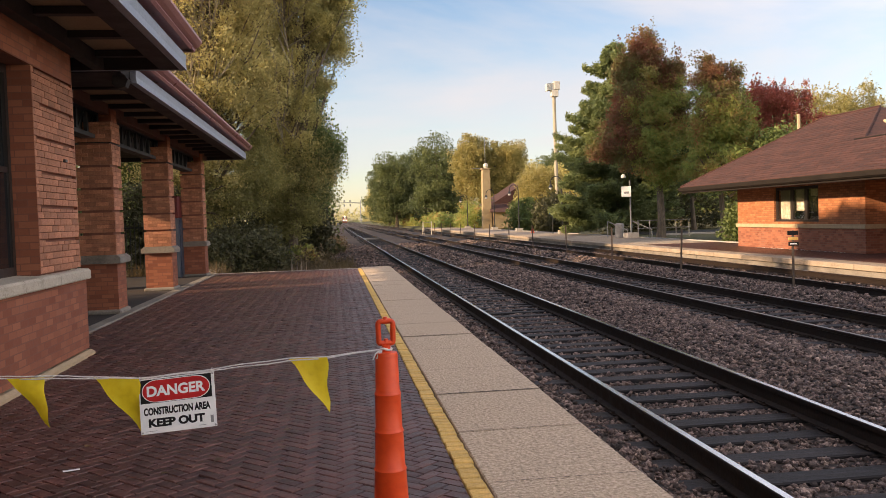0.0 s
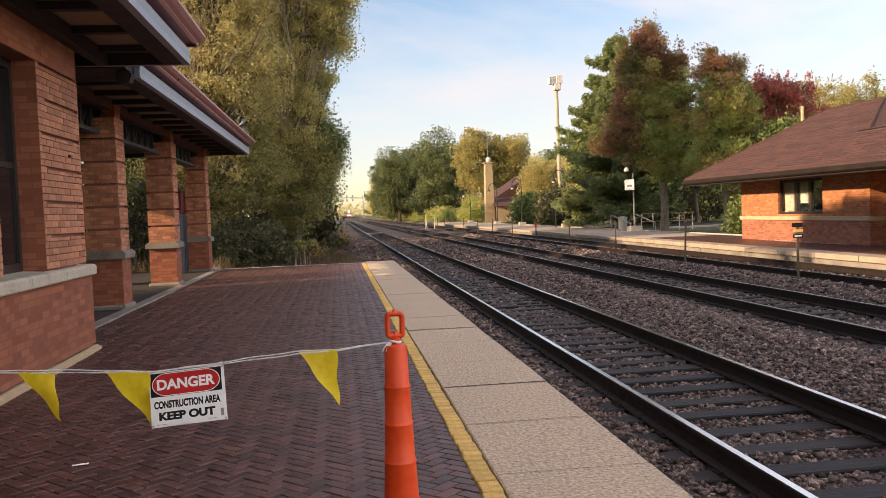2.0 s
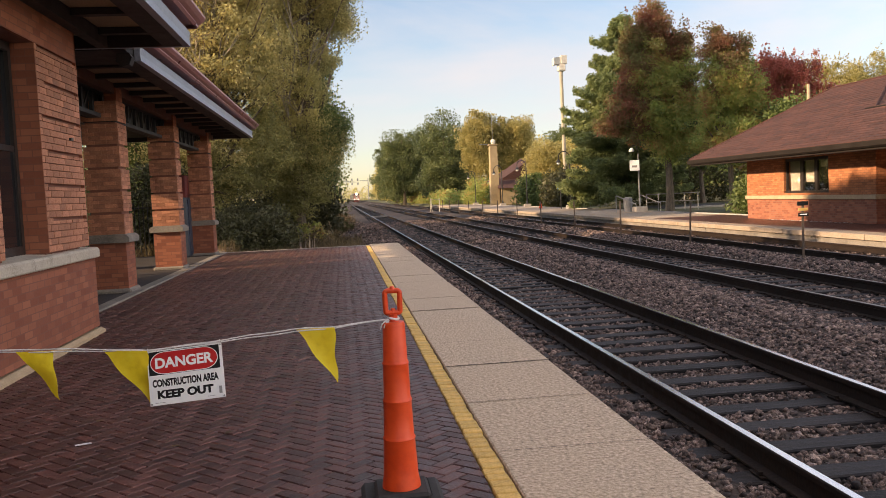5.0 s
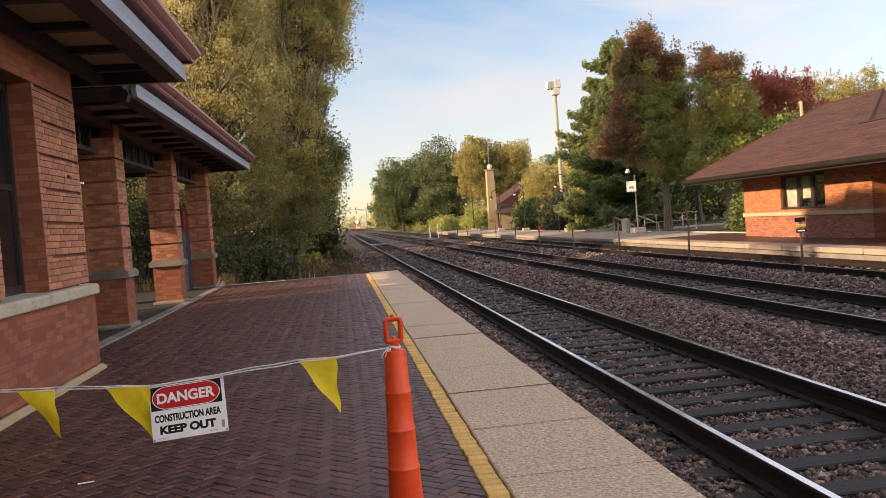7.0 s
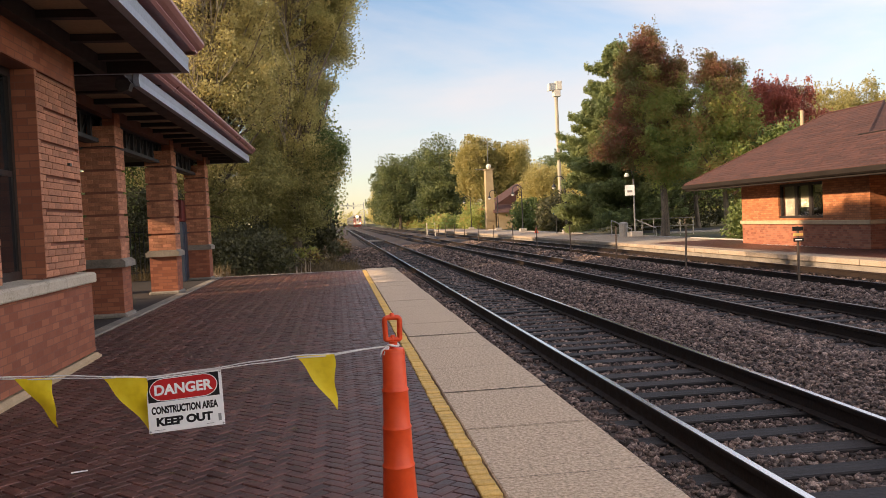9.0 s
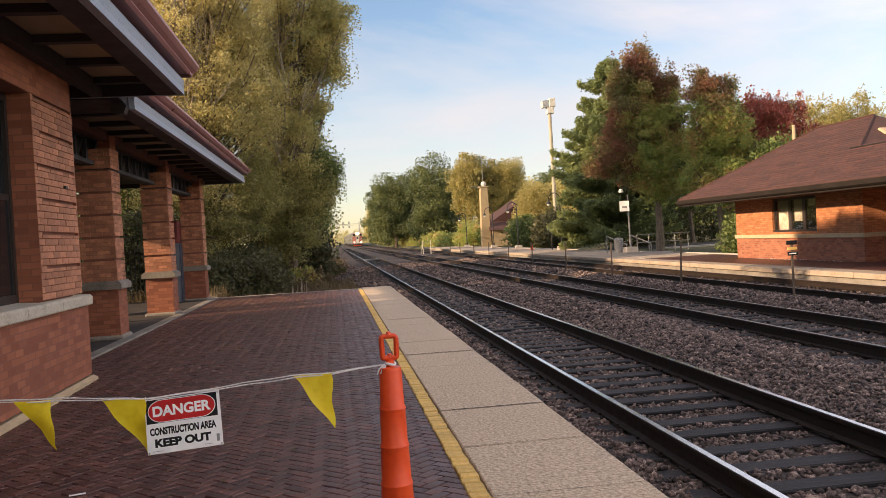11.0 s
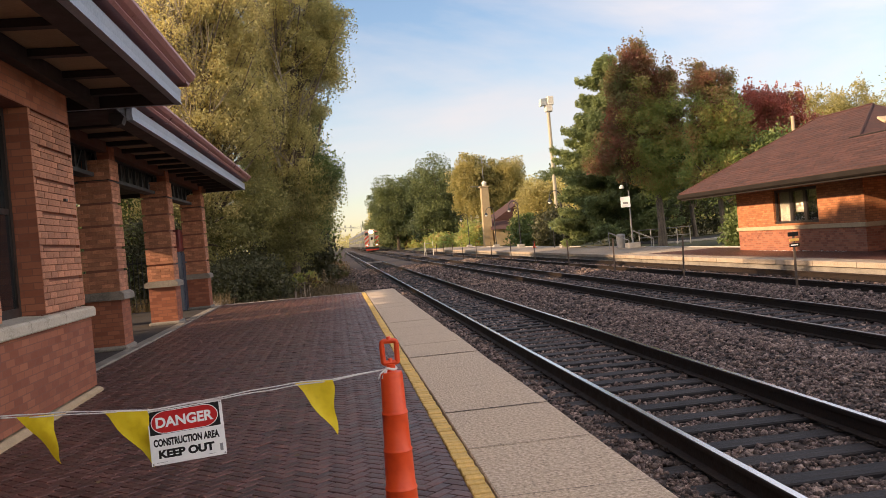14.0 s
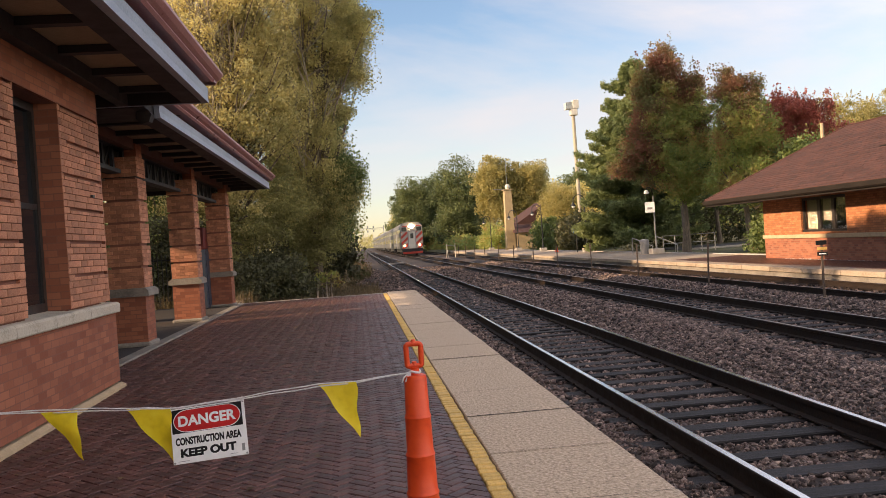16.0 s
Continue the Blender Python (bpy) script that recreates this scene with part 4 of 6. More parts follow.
def pier(y1, x1=PX, w=0.62):
    x0, y0 = x1 - w, y1 - w
    base = part("pier", Geo().box(x0, x1, y0, y1, 0.10, 0.92), M_BRICKWALL, house, "square red brick pier")
    part("pier_foot", Geo().cbox(x0 - 0.05, x1 + 0.05, y0 - 0.05, y1 + 0.05, 0, 0.10, 0.03), M_DKCONC, base)
    part("pier_cap", Geo().prism([(x0 - 0.07, 0.92), (x1 + 0.07, 0.92), (x1 + 0.075, 0.94), (x1 + 0.075, 1.02), (x1 + 0.01, 1.07), (x0 - 0.01, 1.07), (x0 - 0.075, 1.02), (x0 - 0.075, 0.94)], "y", y0 - 0.07, y1 + 0.07), M_DKCONC, base, "weathered stone band")
    part("pier_core", Geo().box(x0 + 0.05, x1 - 0.05, y0 + 0.05, y1 - 0.05, 1.07, 3.10), M_MORTAR, base)
    part("pier_head", Geo().box(x1 - 0.24, x1 - 0.03, y0 + 0.16, y1 - 0.06, 3.10, 3.69), M_BRICKWALL, base, "narrow brick head of the pier")
    z, k = 1.07, 0
    while z < 3.1:
        h = 0.36
        g = Geo()
        c = 0.0735
        for r in range(5):
            zz = z + r * h / 5
            n = 3
            L = w / n
            off = L / 2 if r % 2 else 0
            for q in range(n + 1):
                a, b = max(0, q * L - off), min(w, (q + 1) * L - off)
                if b - a < 0.02:
                    continue
                X, Y = x0, y0
                t, d = 0.003, 0.05
                zt, zu = zz + t, zz + h / 5 - t
                g.box(X + a + t, X + b - t, Y, Y + d, zt, zu)
                g.box(X + a + t, X + b - t, Y + w - d, Y + w, zt, zu)
                if min(b, w - d) - max(a, d) > 0.02:
                    g.box(X + w - d, X + w, Y + max(a, d) + t, Y + min(b, w - d) - t, zt, zu)
                    g.box(X, X + d, Y + max(a, d) + t, Y + min(b, w - d) - t, zt, zu)
        part("brick_band", g.raw("brick_band"), M_BRICK, base)
        z += h + 0.04
        k += 1
    part("pier_top", Geo().cbox(x0 + 0.02, x1 - 0.02, y0 + 0.02, y1 - 0.02, 3.06, 3.13, 0.015), M_DARKBEAM, base)
    return base


for py in PIERS:
    pier(py)
    pier(py, -8.6)
truss = part("porch_truss", Geo().box(PX - 0.46, PX - 0.27, NY, 26.7, 3.60, 3.69).box(PX - 0.46, PX - 0.27, NY, 26.7, 3.14, 3.21).box(-9.1, -8.9, NY, 26.7, 3.30, 3.60), M_TRUSS, house, "dark slate iron lattice beam")
y = NY + 0.3
while y < 26.4:
    part("lattice_plate", Geo().box(PX - 0.42, PX - 0.36, y, y + 0.10, 3.211, 3.599).prism([(y + 0.10, 3.211), (y + 0.16, 3.211), (y + 0.56, 3.599), (y + 0.50, 3.599)], "x", PX - 0.40, PX - 0.38), M_TRUSS, truss)
    y += 0.62
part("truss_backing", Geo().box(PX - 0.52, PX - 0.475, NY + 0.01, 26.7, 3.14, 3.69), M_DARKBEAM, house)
# dark sheet added over the pale soffit's south end, which caught leaking light
part("eave_end_dark_sheet", Geo().box(-9.8, -2.80, 12.0, 13.2, 3.66, 3.755), M_DARKBEAM, house)
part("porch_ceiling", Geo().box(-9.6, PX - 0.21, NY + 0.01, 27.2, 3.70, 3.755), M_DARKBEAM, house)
eaves(PX - 0.2, -2.70, 12.5, 27.55, 3.59, house, 1.12, -9.9, M_REDBEAM)
part("porch_roof", hip(-10.1, -2.62, 9.0, 27.6, 4.01, 1.5, (False, True)), M_ROOFRED, house, "maroon porch roof")


# ---- station across the tracks ----
SX, SY0, SY1 = 16.0, 23.75, 31.9
stn = thing("brick_station", "low orange brick station with a brown hipped shingle roof", "building")
part("lower_wall", Geo().box(SX, SX + 0.3, SY0, SY1, 0, 0.78), M_STATION_LOW, stn, "red-brown brick base of the wall")
part("bay_wall", Geo().prism([(SY0, 0.7805), (SY1, 0.7805), (SY1, 2.55), (29.1, 2.55), (29.1, 0.98), (26.25, 0.98), (26.25, 2.55), (SY0, 2.55)], "x", SX, SX + 0.3), M_STATION, stn, "orange brick wall")
part("window_lintel", Geo().box(SX + 0.002, SX + 0.298, 26.252, 29.098, 2.2, 2.55), M_STATION, stn)
rng = np.random.default_rng(61)
pts = np.stack([rng.uniform(15.75, 15.97, 220), rng.uniform(24.6, 30.2, 220), np.full(220, 0.012)], 1)
scraps = leaf_blades(rng, pts, 0.07)
scraps[:, :, 2] = 0.004 + np.abs(scraps[:, :, 2] - 0.012) * 0.4
tagged(part("flaked_paint", quads("flaked_paint", scraps, M_WHITE), M_WHITE), "white flakes and grit along the foot of the station wall", "debris", kind="stuff")
part("south_lower_wall", Geo().box(SX + 0.301, 19.0, SY0, SY0 + 0.3, 0, 0.78), M_STATION_LOW, stn)
part("south_bay_wall", Geo().box(SX + 0.301, 19.0, SY0, SY0 + 0.3, 0.7805, 2.55), M_STATION, stn)
part("north_wall", Geo().box(SX + 0.301, 23.5, SY1 - 0.3, SY1, 0, 2.55), M_STATION, stn)
part("main_wall", Geo().box(19.0, 19.3, 8.0, SY0 - 0.01, 0, 2.55).box(19.301, 23.5, 8.0, 8.3, 0, 2.55).box(23.2, 23.5, 8.31, SY1 - 0.31, 0, 2.55), M_STATION, stn)
for x0, x1, y0, y1 in ((SX - 0.06, SX + 0.0, SY0 - 0.06, SY1 + 0.06), (SX, 19.0, SY0 - 0.06, SY0 - 0.003), (SX, 23.4, SY1 + 0.003, SY1 + 0.06)):
    part("stone_band", Geo().cbox(x0, x1 if x1 > SX + 0.1 else SX - 0.002, y0, y1, 0.76, 0.90, 0.012), M_SANDSTONE, stn, "buff sandstone sill band")
win = part("window", Geo().box(SX + 0.08, SX + 0.16, 26.25, 26.35, 0.98, 2.2).box(SX + 0.08, SX + 0.16, 29.0, 29.1, 0.98, 2.2).box(SX + 0.08, SX + 0.16, 27.05, 27.22, 0.98, 2.2).box(SX + 0.08, SX + 0.16, 27.95, 28.12, 0.98, 2.2).box(SX + 0.08, SX + 0.16, 26.35, 29.0, 2.1, 2.2).box(SX + 0.06, SX + 0.17, 26.25, 29.1, 0.981, 1.06), M_FRAME, stn, "three-part dark framed window")
for a, b in ((26.35, 27.05), (27.22, 27.95), (28.12, 29.0)):
    pn = part("pane", Geo().box(SX + 0.115, SX + 0.121, a, b, 1.06, 2.1), M_PANE, win)
    pn.visible_shadow = False
    part("blind", Geo().box(SX + 0.20, SX + 0.21, a + 0.03, b - 0.03, 1.06 if a > 28 else (1.35 if a > 27.1 else 1.85), 2.1), M_CURTAIN, win, "pale lowered blind")
part("room_back", Geo().box(17.2, 17.22, 25.5, 31.5, 0, 2.5), M_DARKROOM, stn)
part("floor", Geo().box(SX + 0.31, 23.1, SY0 + 0.31, SY1 - 0.31, -0.1, 0.03), M_DARKROOM, stn)
EZ, EX = 2.45, 14.55

# a hipped upper roof over the bay, whose track-side slope runs on along the lower roof
RX, RZ, RYB, RYA, CX, CY, CZ, NE = 18.55, 4.82, 30.05, 26.65, 16.42, 24.35, 3.568, 34.05
ZE = EZ + 0.02
up = [(EX, NE, ZE), (2 * RX - EX, NE, ZE), (RX, RYB, RZ), (RX, RYA, RZ), (CX, CY, CZ), (2 * RX - CX, CY, CZ), (EX, CY, ZE), (2 * RX - EX, CY, ZE)]
low = [(x, y, z - 0.05) for x, y, z in (up[0], up[1], up[7], up[6])]
bay_roof = part("bay_roof", Geo().add(up + low, [(6, 4, 3, 2, 0), (0, 2, 1), (1, 2, 3, 5, 7), (3, 4, 5), (4, 6, 7, 5), (0, 1, 9, 8), (1, 7, 10, 9), (7, 6, 11, 10), (6, 0, 8, 11), (8, 9, 10, 11)]), M_SHINGLE, stn, "brown asphalt shingle roof")
main_roof = part("main_roof", Geo().prism([(EX, ZE - 0.05), (EX, ZE), (CX, CZ), (2 * RX - CX, CZ), (2 * RX - EX, ZE), (2 * RX - EX, ZE - 0.05)], "y", 4.5, CY - 0.002), M_SHINGLE, stn, "brown asphalt shingle roof")
# shingle courses as thin raised edges on the slope towards the tracks
cg = Geo()
sl = Vector((RX - EX, 0, RZ - ZE))
rng = random.Random(12)
for k in range(1, 30):
    f = k / 30
    x, z = EX + sl.x * f, ZE + sl.z * f
    y = 4.6 if x < CX else CY + (x - CX) * (RYA - CY) / (RX - CX) + 0.1
    y1 = NE - (NE - RYB) * f - 0.05
    while y < y1:
        # each stretch of tabs lies a little unevenly
        yn = min(y + rng.uniform(0.7, 1.5), y1)
        cg.box(-0.02, 0.10, y, yn - 0.006, 0.0, 0.004 + rng.uniform(0, 0.003), pose(x + rng.uniform(-0.006, 0.006), 0, z + 0.002, 0, -math.degrees(math.atan2(sl.z, sl.x)), 0))
        y = yn
tagged(part("shingling", cg.raw("shingling"), M_SHINGLE_I, bay_roof), kind="stuff")
part("hip_cap", Geo().tube([up[0], up[2], up[3], up[4]], 0.045, 6), M_SHINGLE, bay_roof)
part("ridge_flashing", Geo().tube([(CX, CY + 0.5, CZ), (CX, 5.0, CZ)], 0.035, 6), M_FASCIA, main_roof)
part("roof_hatch", Geo().cbox(-0.20, 0.20, -0.22, 0.22, 0, 0.12, 0.02, pose(18.05, 25.35, 4.06, 26, 0, 0)), M_SANDSTONE, main_roof, "small pale roof vent")
part("fascia", Geo().box(EX + 0.03, EX + 0.08, 4.6, 34.0, EZ - 0.26, EZ - 0.03).box(EX + 0.09, 22.2, 33.92, 33.97, EZ - 0.20, EZ - 0.03), M_FASCIA, stn, "dark brown fascia board")
part("gutter", Geo().prism([(EX - 0.09, EZ - 0.15), (EX - 0.02, EZ - 0.20), (EX + 0.028, EZ - 0.20), (EX + 0.028, EZ - 0.01), (EX - 0.11, EZ - 0.01), (EX - 0.11, EZ - 0.03)], "y", 4.6, 34.05), M_FASCIA, stn, "dark metal gutter")
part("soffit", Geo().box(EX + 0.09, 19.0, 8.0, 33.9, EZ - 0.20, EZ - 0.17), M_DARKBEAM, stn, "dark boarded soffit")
part("security_lamp", Geo().tube([(15.95, 31.95, 2.14), (15.85, 32.05, 2.05), (15.78, 32.12, 2.0)], [0.02, 0.05, 0.06], 8), M_CREAM, stn)
part("vent_pipe", Geo().tube([(18.25, 31.2, 3.6), (18.25, 31.2, 5.12)], 0.065, 8), M_SANDSTONE, stn, "brown vent pipe")


# ---- things on and near the near platform ----
def cone_marker():
    """The tall ribbed channelizer cone that holds the tape."""
    t = thing("traffic_marker", "tall tapered orange plastic channelizer cone on a black rubber base", "traffic cone", m=pose(0.228, 4.13, 0.0))
    prof = [(0.0959, 0.075), (0.0937, 0.1), (0.0861, 0.14), (0.0779, 0.314), (0.0809, 0.322), (0.0779, 0.33), (0.0741, 0.337), (0.0698, 0.502), (0.0728, 0.51), (0.0698, 0.518), (0.0659, 0.525), (0.0632, 0.686), (0.0661, 0.694), (0.0632, 0.702), (0.0594, 0.709), (0.055, 0.885), (0.0512, 0.897), (0.0196, 0.9)]
    n, vs, fs = 28, [], []
    for r, z in prof:
        vs += [(r * math.cos(2 * math.pi * k / n), r * math.sin(2 * math.pi * k / n), z) for k in range(n)]
    for i in range(len(prof) - 1):
        fs += [(i * n + k, i * n + (k + 1) % n, (i + 1) * n + (k + 1) % n, (i + 1) * n + k) for k in range(n)]
    part("body", Geo().add(vs, fs), M_ORANGE, t, smooth=True)
    part("neck", Geo().tube([(0, 0, 0.895), (0, 0, 0.905), (0, 0, 0.935)], [0.024, 0.02, 0.022], 12), M_ORANGE, t, smooth=True)
    ring = []
    hw, z0, z1 = 0.0345, 0.942, 1.052
    for cx, cz, a0 in ((hw - 0.014, z1 - 0.018, 0), (-hw + 0.014, z1 - 0.018, 90), (-hw + 0.008, z0 + 0.008, 180), (hw - 0.008, z0 + 0.008, 270)):
        for q in range(5):
            a = radians(a0 + q * 22.5)
            r = 0.016 if a0 < 180 else 0.008
            ring.append((cx + r * math.cos(a), 0, cz + r * math.sin(a)))
    ring.append(ring[0])
    part("handle", Geo().tube(ring, 0.0132, 10, False).tube([(0, 0, z1 + 0.004), (0, 0, z1 + 0.02)], [0.015, 0.009], 10).tube([(0, 0, z0), (0, 0, z0 + 0.022)], [0.014, 0.010], 10), M_ORANGE, t, "orange loop handle", smooth=True)
    part("base", Geo().cbox(-0.20, 0.20, -0.20, 0.20, 0.0, 0.045, 0.02).cbox(-0.14, 0.14, -0.14, 0.14, 0.045, 0.078, 0.02), M_RUBBER, t, "black rubber base")
    return t


cone_marker()

TAPE = [(0.20, 4.13, 0.912), (-0.06, 4.12, 0.889), (-0.25, 4.12, 0.886), (-0.45, 4.115, 0.872), (-0.60, 4.11, 0.860), (-0.78, 4.108, 0.848), (-0.94, 4.11, 0.838), (-1.14, 4.12, 0.851), (-1.37, 4.13, 0.863), (-1.53, 4.135, 0.870), (-1.9, 4.16, 0.885), (-2.5, 4.22, 0.92), (WX + 0.098, 4.3, 0.955)]
line = thing("pennant_line", "white ribbon strung across the platform with yellow pennants", "barrier tape")
ribbon = Geo()
fine = []
for i in range(len(TAPE) - 1):
    for q in range(4):
        k = q / 4
        a, b = Vector(TAPE[i]), Vector(TAPE[i + 1])
        p = a.lerp(b, k)
        fine.append((p.x, p.y, p.z + 0.0016 * math.sin(p.x * 23)))
fine.append(TAPE[-1])
for dz, dy in ((0.004, 0.002), (-0.003, -0.001)):
    ribbon.tube([(p[0], p[1] + dy, p[2] + dz * (1 + 0.8 * math.sin(p[0] * 6 + dz * 900))) for p in fine], 0.0032, 5)
part("ribbon", ribbon, M_TAPE, line)
knot = Geo()
loop = [(0.228 + 0.026 * math.cos(a), 4.13 + 0.026 * math.sin(a), 0.914 + 0.004 * math.sin(2 * a)) for a in np.linspace(0, 2 * math.pi, 17)]
knot.tube(loop, 0.006, 6, False).tube([(0.203, 4.112, 0.912), (0.185, 4.10, 0.888), (0.178, 4.10, 0.872)], [0.005, 0.004, 0.003], 5).tube([(0.205, 4.11, 0.910), (0.192, 4.098, 0.885), (0.190, 4.098, 0.868)], [0.005, 0.004, 0.003], 5).tube([(0.20, 4.11, 0.914), (0.172, 4.10, 0.895), (0.160, 4.10, 0.868)], [0.004, 0.004, 0.003], 5)
part("knot", knot, M_TAPE, line, "knotted ribbon ends")


def pennant(a, b, c, curl, seed):
    """A three-cornered pennant with a slight fold, some millimetres thick."""
    n, rows = 10, []
    A, B, C = Vector(a), Vector(b), Vector(c)
    for i in range(n + 1):
        row = []
        for j in range(n + 1 - i):
            u, v = j / n, i / n
            p = A + (B - A) * u + (C - A) * v
            p.y += curl * math.sin(u * 4.2 + seed) * (0.3 + v) + 0.010 * math.sin(v * 7 + seed * 2 + u * 3)
            p.x += 0.006 * math.sin(v * 9 + seed) * (v > 0)
            row.append(p)
        rows.append(row)
    vs, index = [], {}
    for side in (0, 1):
        for i, row in enumerate(rows):
            for j, p in enumerate(row):
                index[side, i, j] = len(vs)
                vs.append((p.x, p.y + side * 0.0016, p.z))
    fs = []
    for side in (0, 1):
        for i in range(n):
            for j in range(n - i):
                t = [index[side, i, j], index[side, i, j + 1], index[side, i + 1, j]]
                fs.append(tuple(t if side else reversed(t)))
                if j < n - i - 1:
                    t = [index[side, i, j + 1], index[side, i + 1, j + 1], index[side, i + 1, j]]
                    fs.append(tuple(t if side else reversed(t)))
    rim = [(0, j) for j in range(n + 1)] + [(i, n - i) for i in range(1, n + 1)] + [(i, 0) for i in range(n - 1, 0, -1)]
    for k in range(len(rim)):
        p, q = rim[k], rim[(k + 1) % len(rim)]
        fs.append((index[0, *p], index[0, *q], index[1, *q], index[1, *p]))
    part("pennant", Geo().add(vs, fs), M_FLAG, line, "yellow vinyl pennant", smooth=True)


pennant((-0.243, 4.12, 0.888), (-0.060, 4.118, 0.891), (-0.058, 4.115, 0.615), 0.008, 0.4)
pennant((-1.145, 4.12, 0.850), (-0.938, 4.108, 0.838), (-0.925, 4.095, 0.566), 0.010, 1.3)
pennant((-1.535, 4.135, 0.868), (-1.372, 4.13, 0.861), (-1.345, 4.11, 0.628), 0.014, 2.6)


def lettering(text, width, height, material, parent, m, name="lettering", bold=0.0):
    """Flat letters of the built-in font, fitted to a width and height, as a thin mesh."""
    cu = bpy.data.curves.new("text", "FONT")
    cu.body, cu.align_x, cu.align_y, cu.offset, cu.extrude = text, "CENTER", "CENTER", bold, 0.012
    tmp = new("text", cu)
    bpy.context.view_layer.update()
    me = bpy.data.meshes.new_from_object(tmp.evaluated_get(bpy.context.evaluated_depsgraph_get()))
    bpy.data.objects.remove(tmp)
    co = np.empty(len(me.vertices) * 3, np.float32)
    me.vertices.foreach_get("co", co)
    co = co.reshape(-1, 3)
    lo, hi = co.min(0), co.max(0)
    co[:, 0] = ((co[:, 0] - lo[0]) / (hi[0] - lo[0]) - 0.5) * width
    co[:, 1] = ((co[:, 1] - lo[1]) / (hi[1] - lo[1]) - 0.5) * height
    co[:, 2] *= 0.02
    me.vertices.foreach_set("co", co.ravel())
    me.materials.clear()
    ob = part(name, me, material, parent)
    ob.matrix_local = m
    return ob


sign = thing("danger_sign", "white danger sign with red oval, black lettering, hung on the ribbon", "sign", m=pose(-0.764, 4.088, 0.7165, 90, 0, 0) @ pose(0, 0, 0, -14, 0, 3.6))
# the sign's own axes: x across, y up, z towards the reader
SW, SH = 0.348, 0.257
part("board", Geo().cbox(-SW / 2, SW / 2, -SH / 2, SH / 2, -0.003, 0.0, 0.0012), M_WHITE, sign)
part("black_panel", Geo().box(-SW / 2 + 0.006, SW / 2 - 0.014, 0.012, SH / 2 - 0.006, 0.0, 0.0008), M_BLACK, sign)


def stadium(hw, hh, z0, z1, n=12):
    r = hh
    pts = []
    for cx, a0 in ((hw - r * 1.25, -90), (-hw + r * 1.25, 90)):
        for q in range(n + 1):
            a = radians(a0 + 180 * q / n)
            pts.append((cx + 1.25 * r * math.cos(a), r * math.sin(a)))
    return Geo().prism(pts, "z", z0, z1)


o = part("oval_rim", stadium(0.157, 0.0535, 0.0008, 0.0014), M_WHITE, sign)
o.location = (-0.004, 0.067, 0)
o = part("red_oval", stadium(0.1535, 0.050, 0.0014, 0.0020), M_RED, sign)
o.location = (-0.004, 0.067, 0)
lettering("DANGER", 0.268, 0.050, M_WHITE, sign, pose(-0.004, 0.067, 0.0024), bold=0.036)
lettering("CONSTRUCTION AREA", 0.305, 0.036, M_BLACK, sign, pose(-0.004, -0.026, 0.0004), bold=0.048)
lettering("KEEP OUT", 0.258, 0.040, M_BLACK, sign, pose(-0.008, -0.080, 0.0004), bold=0.055)
part("small_label", Geo().box(SW / 2 - 0.028, SW / 2 - 0.014, -0.108, -0.074, 0, 0.0006), M_GREY, sign)
part("small_print", Geo().box(-0.15, -0.10, -0.118, -0.116, 0, 0.0005).box(0.09, 0.125, -0.116, -0.114, 0, 0.0005), M_GREY, sign)
for x, y in ((-0.166, 0.121), (0.167, 0.121), (-0.166, -0.121), (0.167, -0.121)):
    part("grommet", Geo().tube([(x, y, -0.001), (x, y, 0.0018)], 0.0045, 10), M_GALV, sign)
part("tie_loop", Geo().tube([(0.167, 0.121, 0.002), (0.168, 0.135, 0.006), (0.167, 0.145, 0.0)], 0.0022, 5), M_TAPE, sign)
part("tie_loop", Geo().tube([(-0.166, 0.121, 0.002), (-0.167, 0.132, 0.006), (-0.166, 0.142, 0.0)], 0.0022, 5), M_TAPE, sign)

# leaves and litter blown over the paving
rng = np.random.default_rng(21)
n = 90
pts = np.stack([rng.uniform(-3.6, 0.6, n), rng.uniform(5, 26, n), np.full(n, 0.012)], 1)
lq = leaf_blades(rng, pts, 0.05, 0.0, 1.2)
lq[:, :, 2] = 0.012 + (lq[:, :, 2] - 0.012) * 0.15
tagged(part("fallen_leaves", quads("fallen_leaves", lq, L_DRY), L_DRY), "a few dry fallen leaves on the brick paving", "leaves", kind="stuff")
sc = part("paper_scrap", Geo().cbox(-0.05, 0.05, -0.012, 0.012, 0.006, 0.012, 0.002, pose(-1.73, 5.62, 0.0, 0, 0, 20)), M_WHITE)
tagged(sc, "small white paper scrap on the brick paving", "litter")

# dark bracket where the porch beam meets the building
br = thing("eave_bracket", "dark painted bracket under the station eaves", "bracket")
part("block", Geo().prism([(-2.90, 3.47), (-2.80, 3.50), (-2.76, 3.60), (-2.80, 3.655), (-2.96, 3.655), (-2.98, 3.55)], "y", 12.22, 12.40), M_DARKBEAM, br)

# porch contents
loc = thing("site_cabinet", "tall dark blue cabinet with a red upper panel", "cabinet", m=pose(-4.98, 25.75, 0.02))
part("body", Geo().cbox(-0.34, 0.5, -0.4, 0.4, 0, 1.75, 0.03), M_BLUEDARK, loc)
part("door", Geo().cbox(0.5, 0.525, -0.34, 0.34, 0.1, 1.7, 0.01), M_BLUEDARK, loc)
part("upper_panel", Geo().cbox(-0.34, 0.5, -0.4, 0.4, 1.755, 2.4, 0.03), M_DKRED, loc, "dark red upper panel")
pl = thing("striped_pole", "white pole with orange bands leaning in the porch", "pole")
a, b = Vector((-4.55, 17.9, 0.02)), Vector((-4.85, 18.15, 1.75))
part("shaft", Geo().tube([a, b], 0.028, 8), M_WHITE, pl)
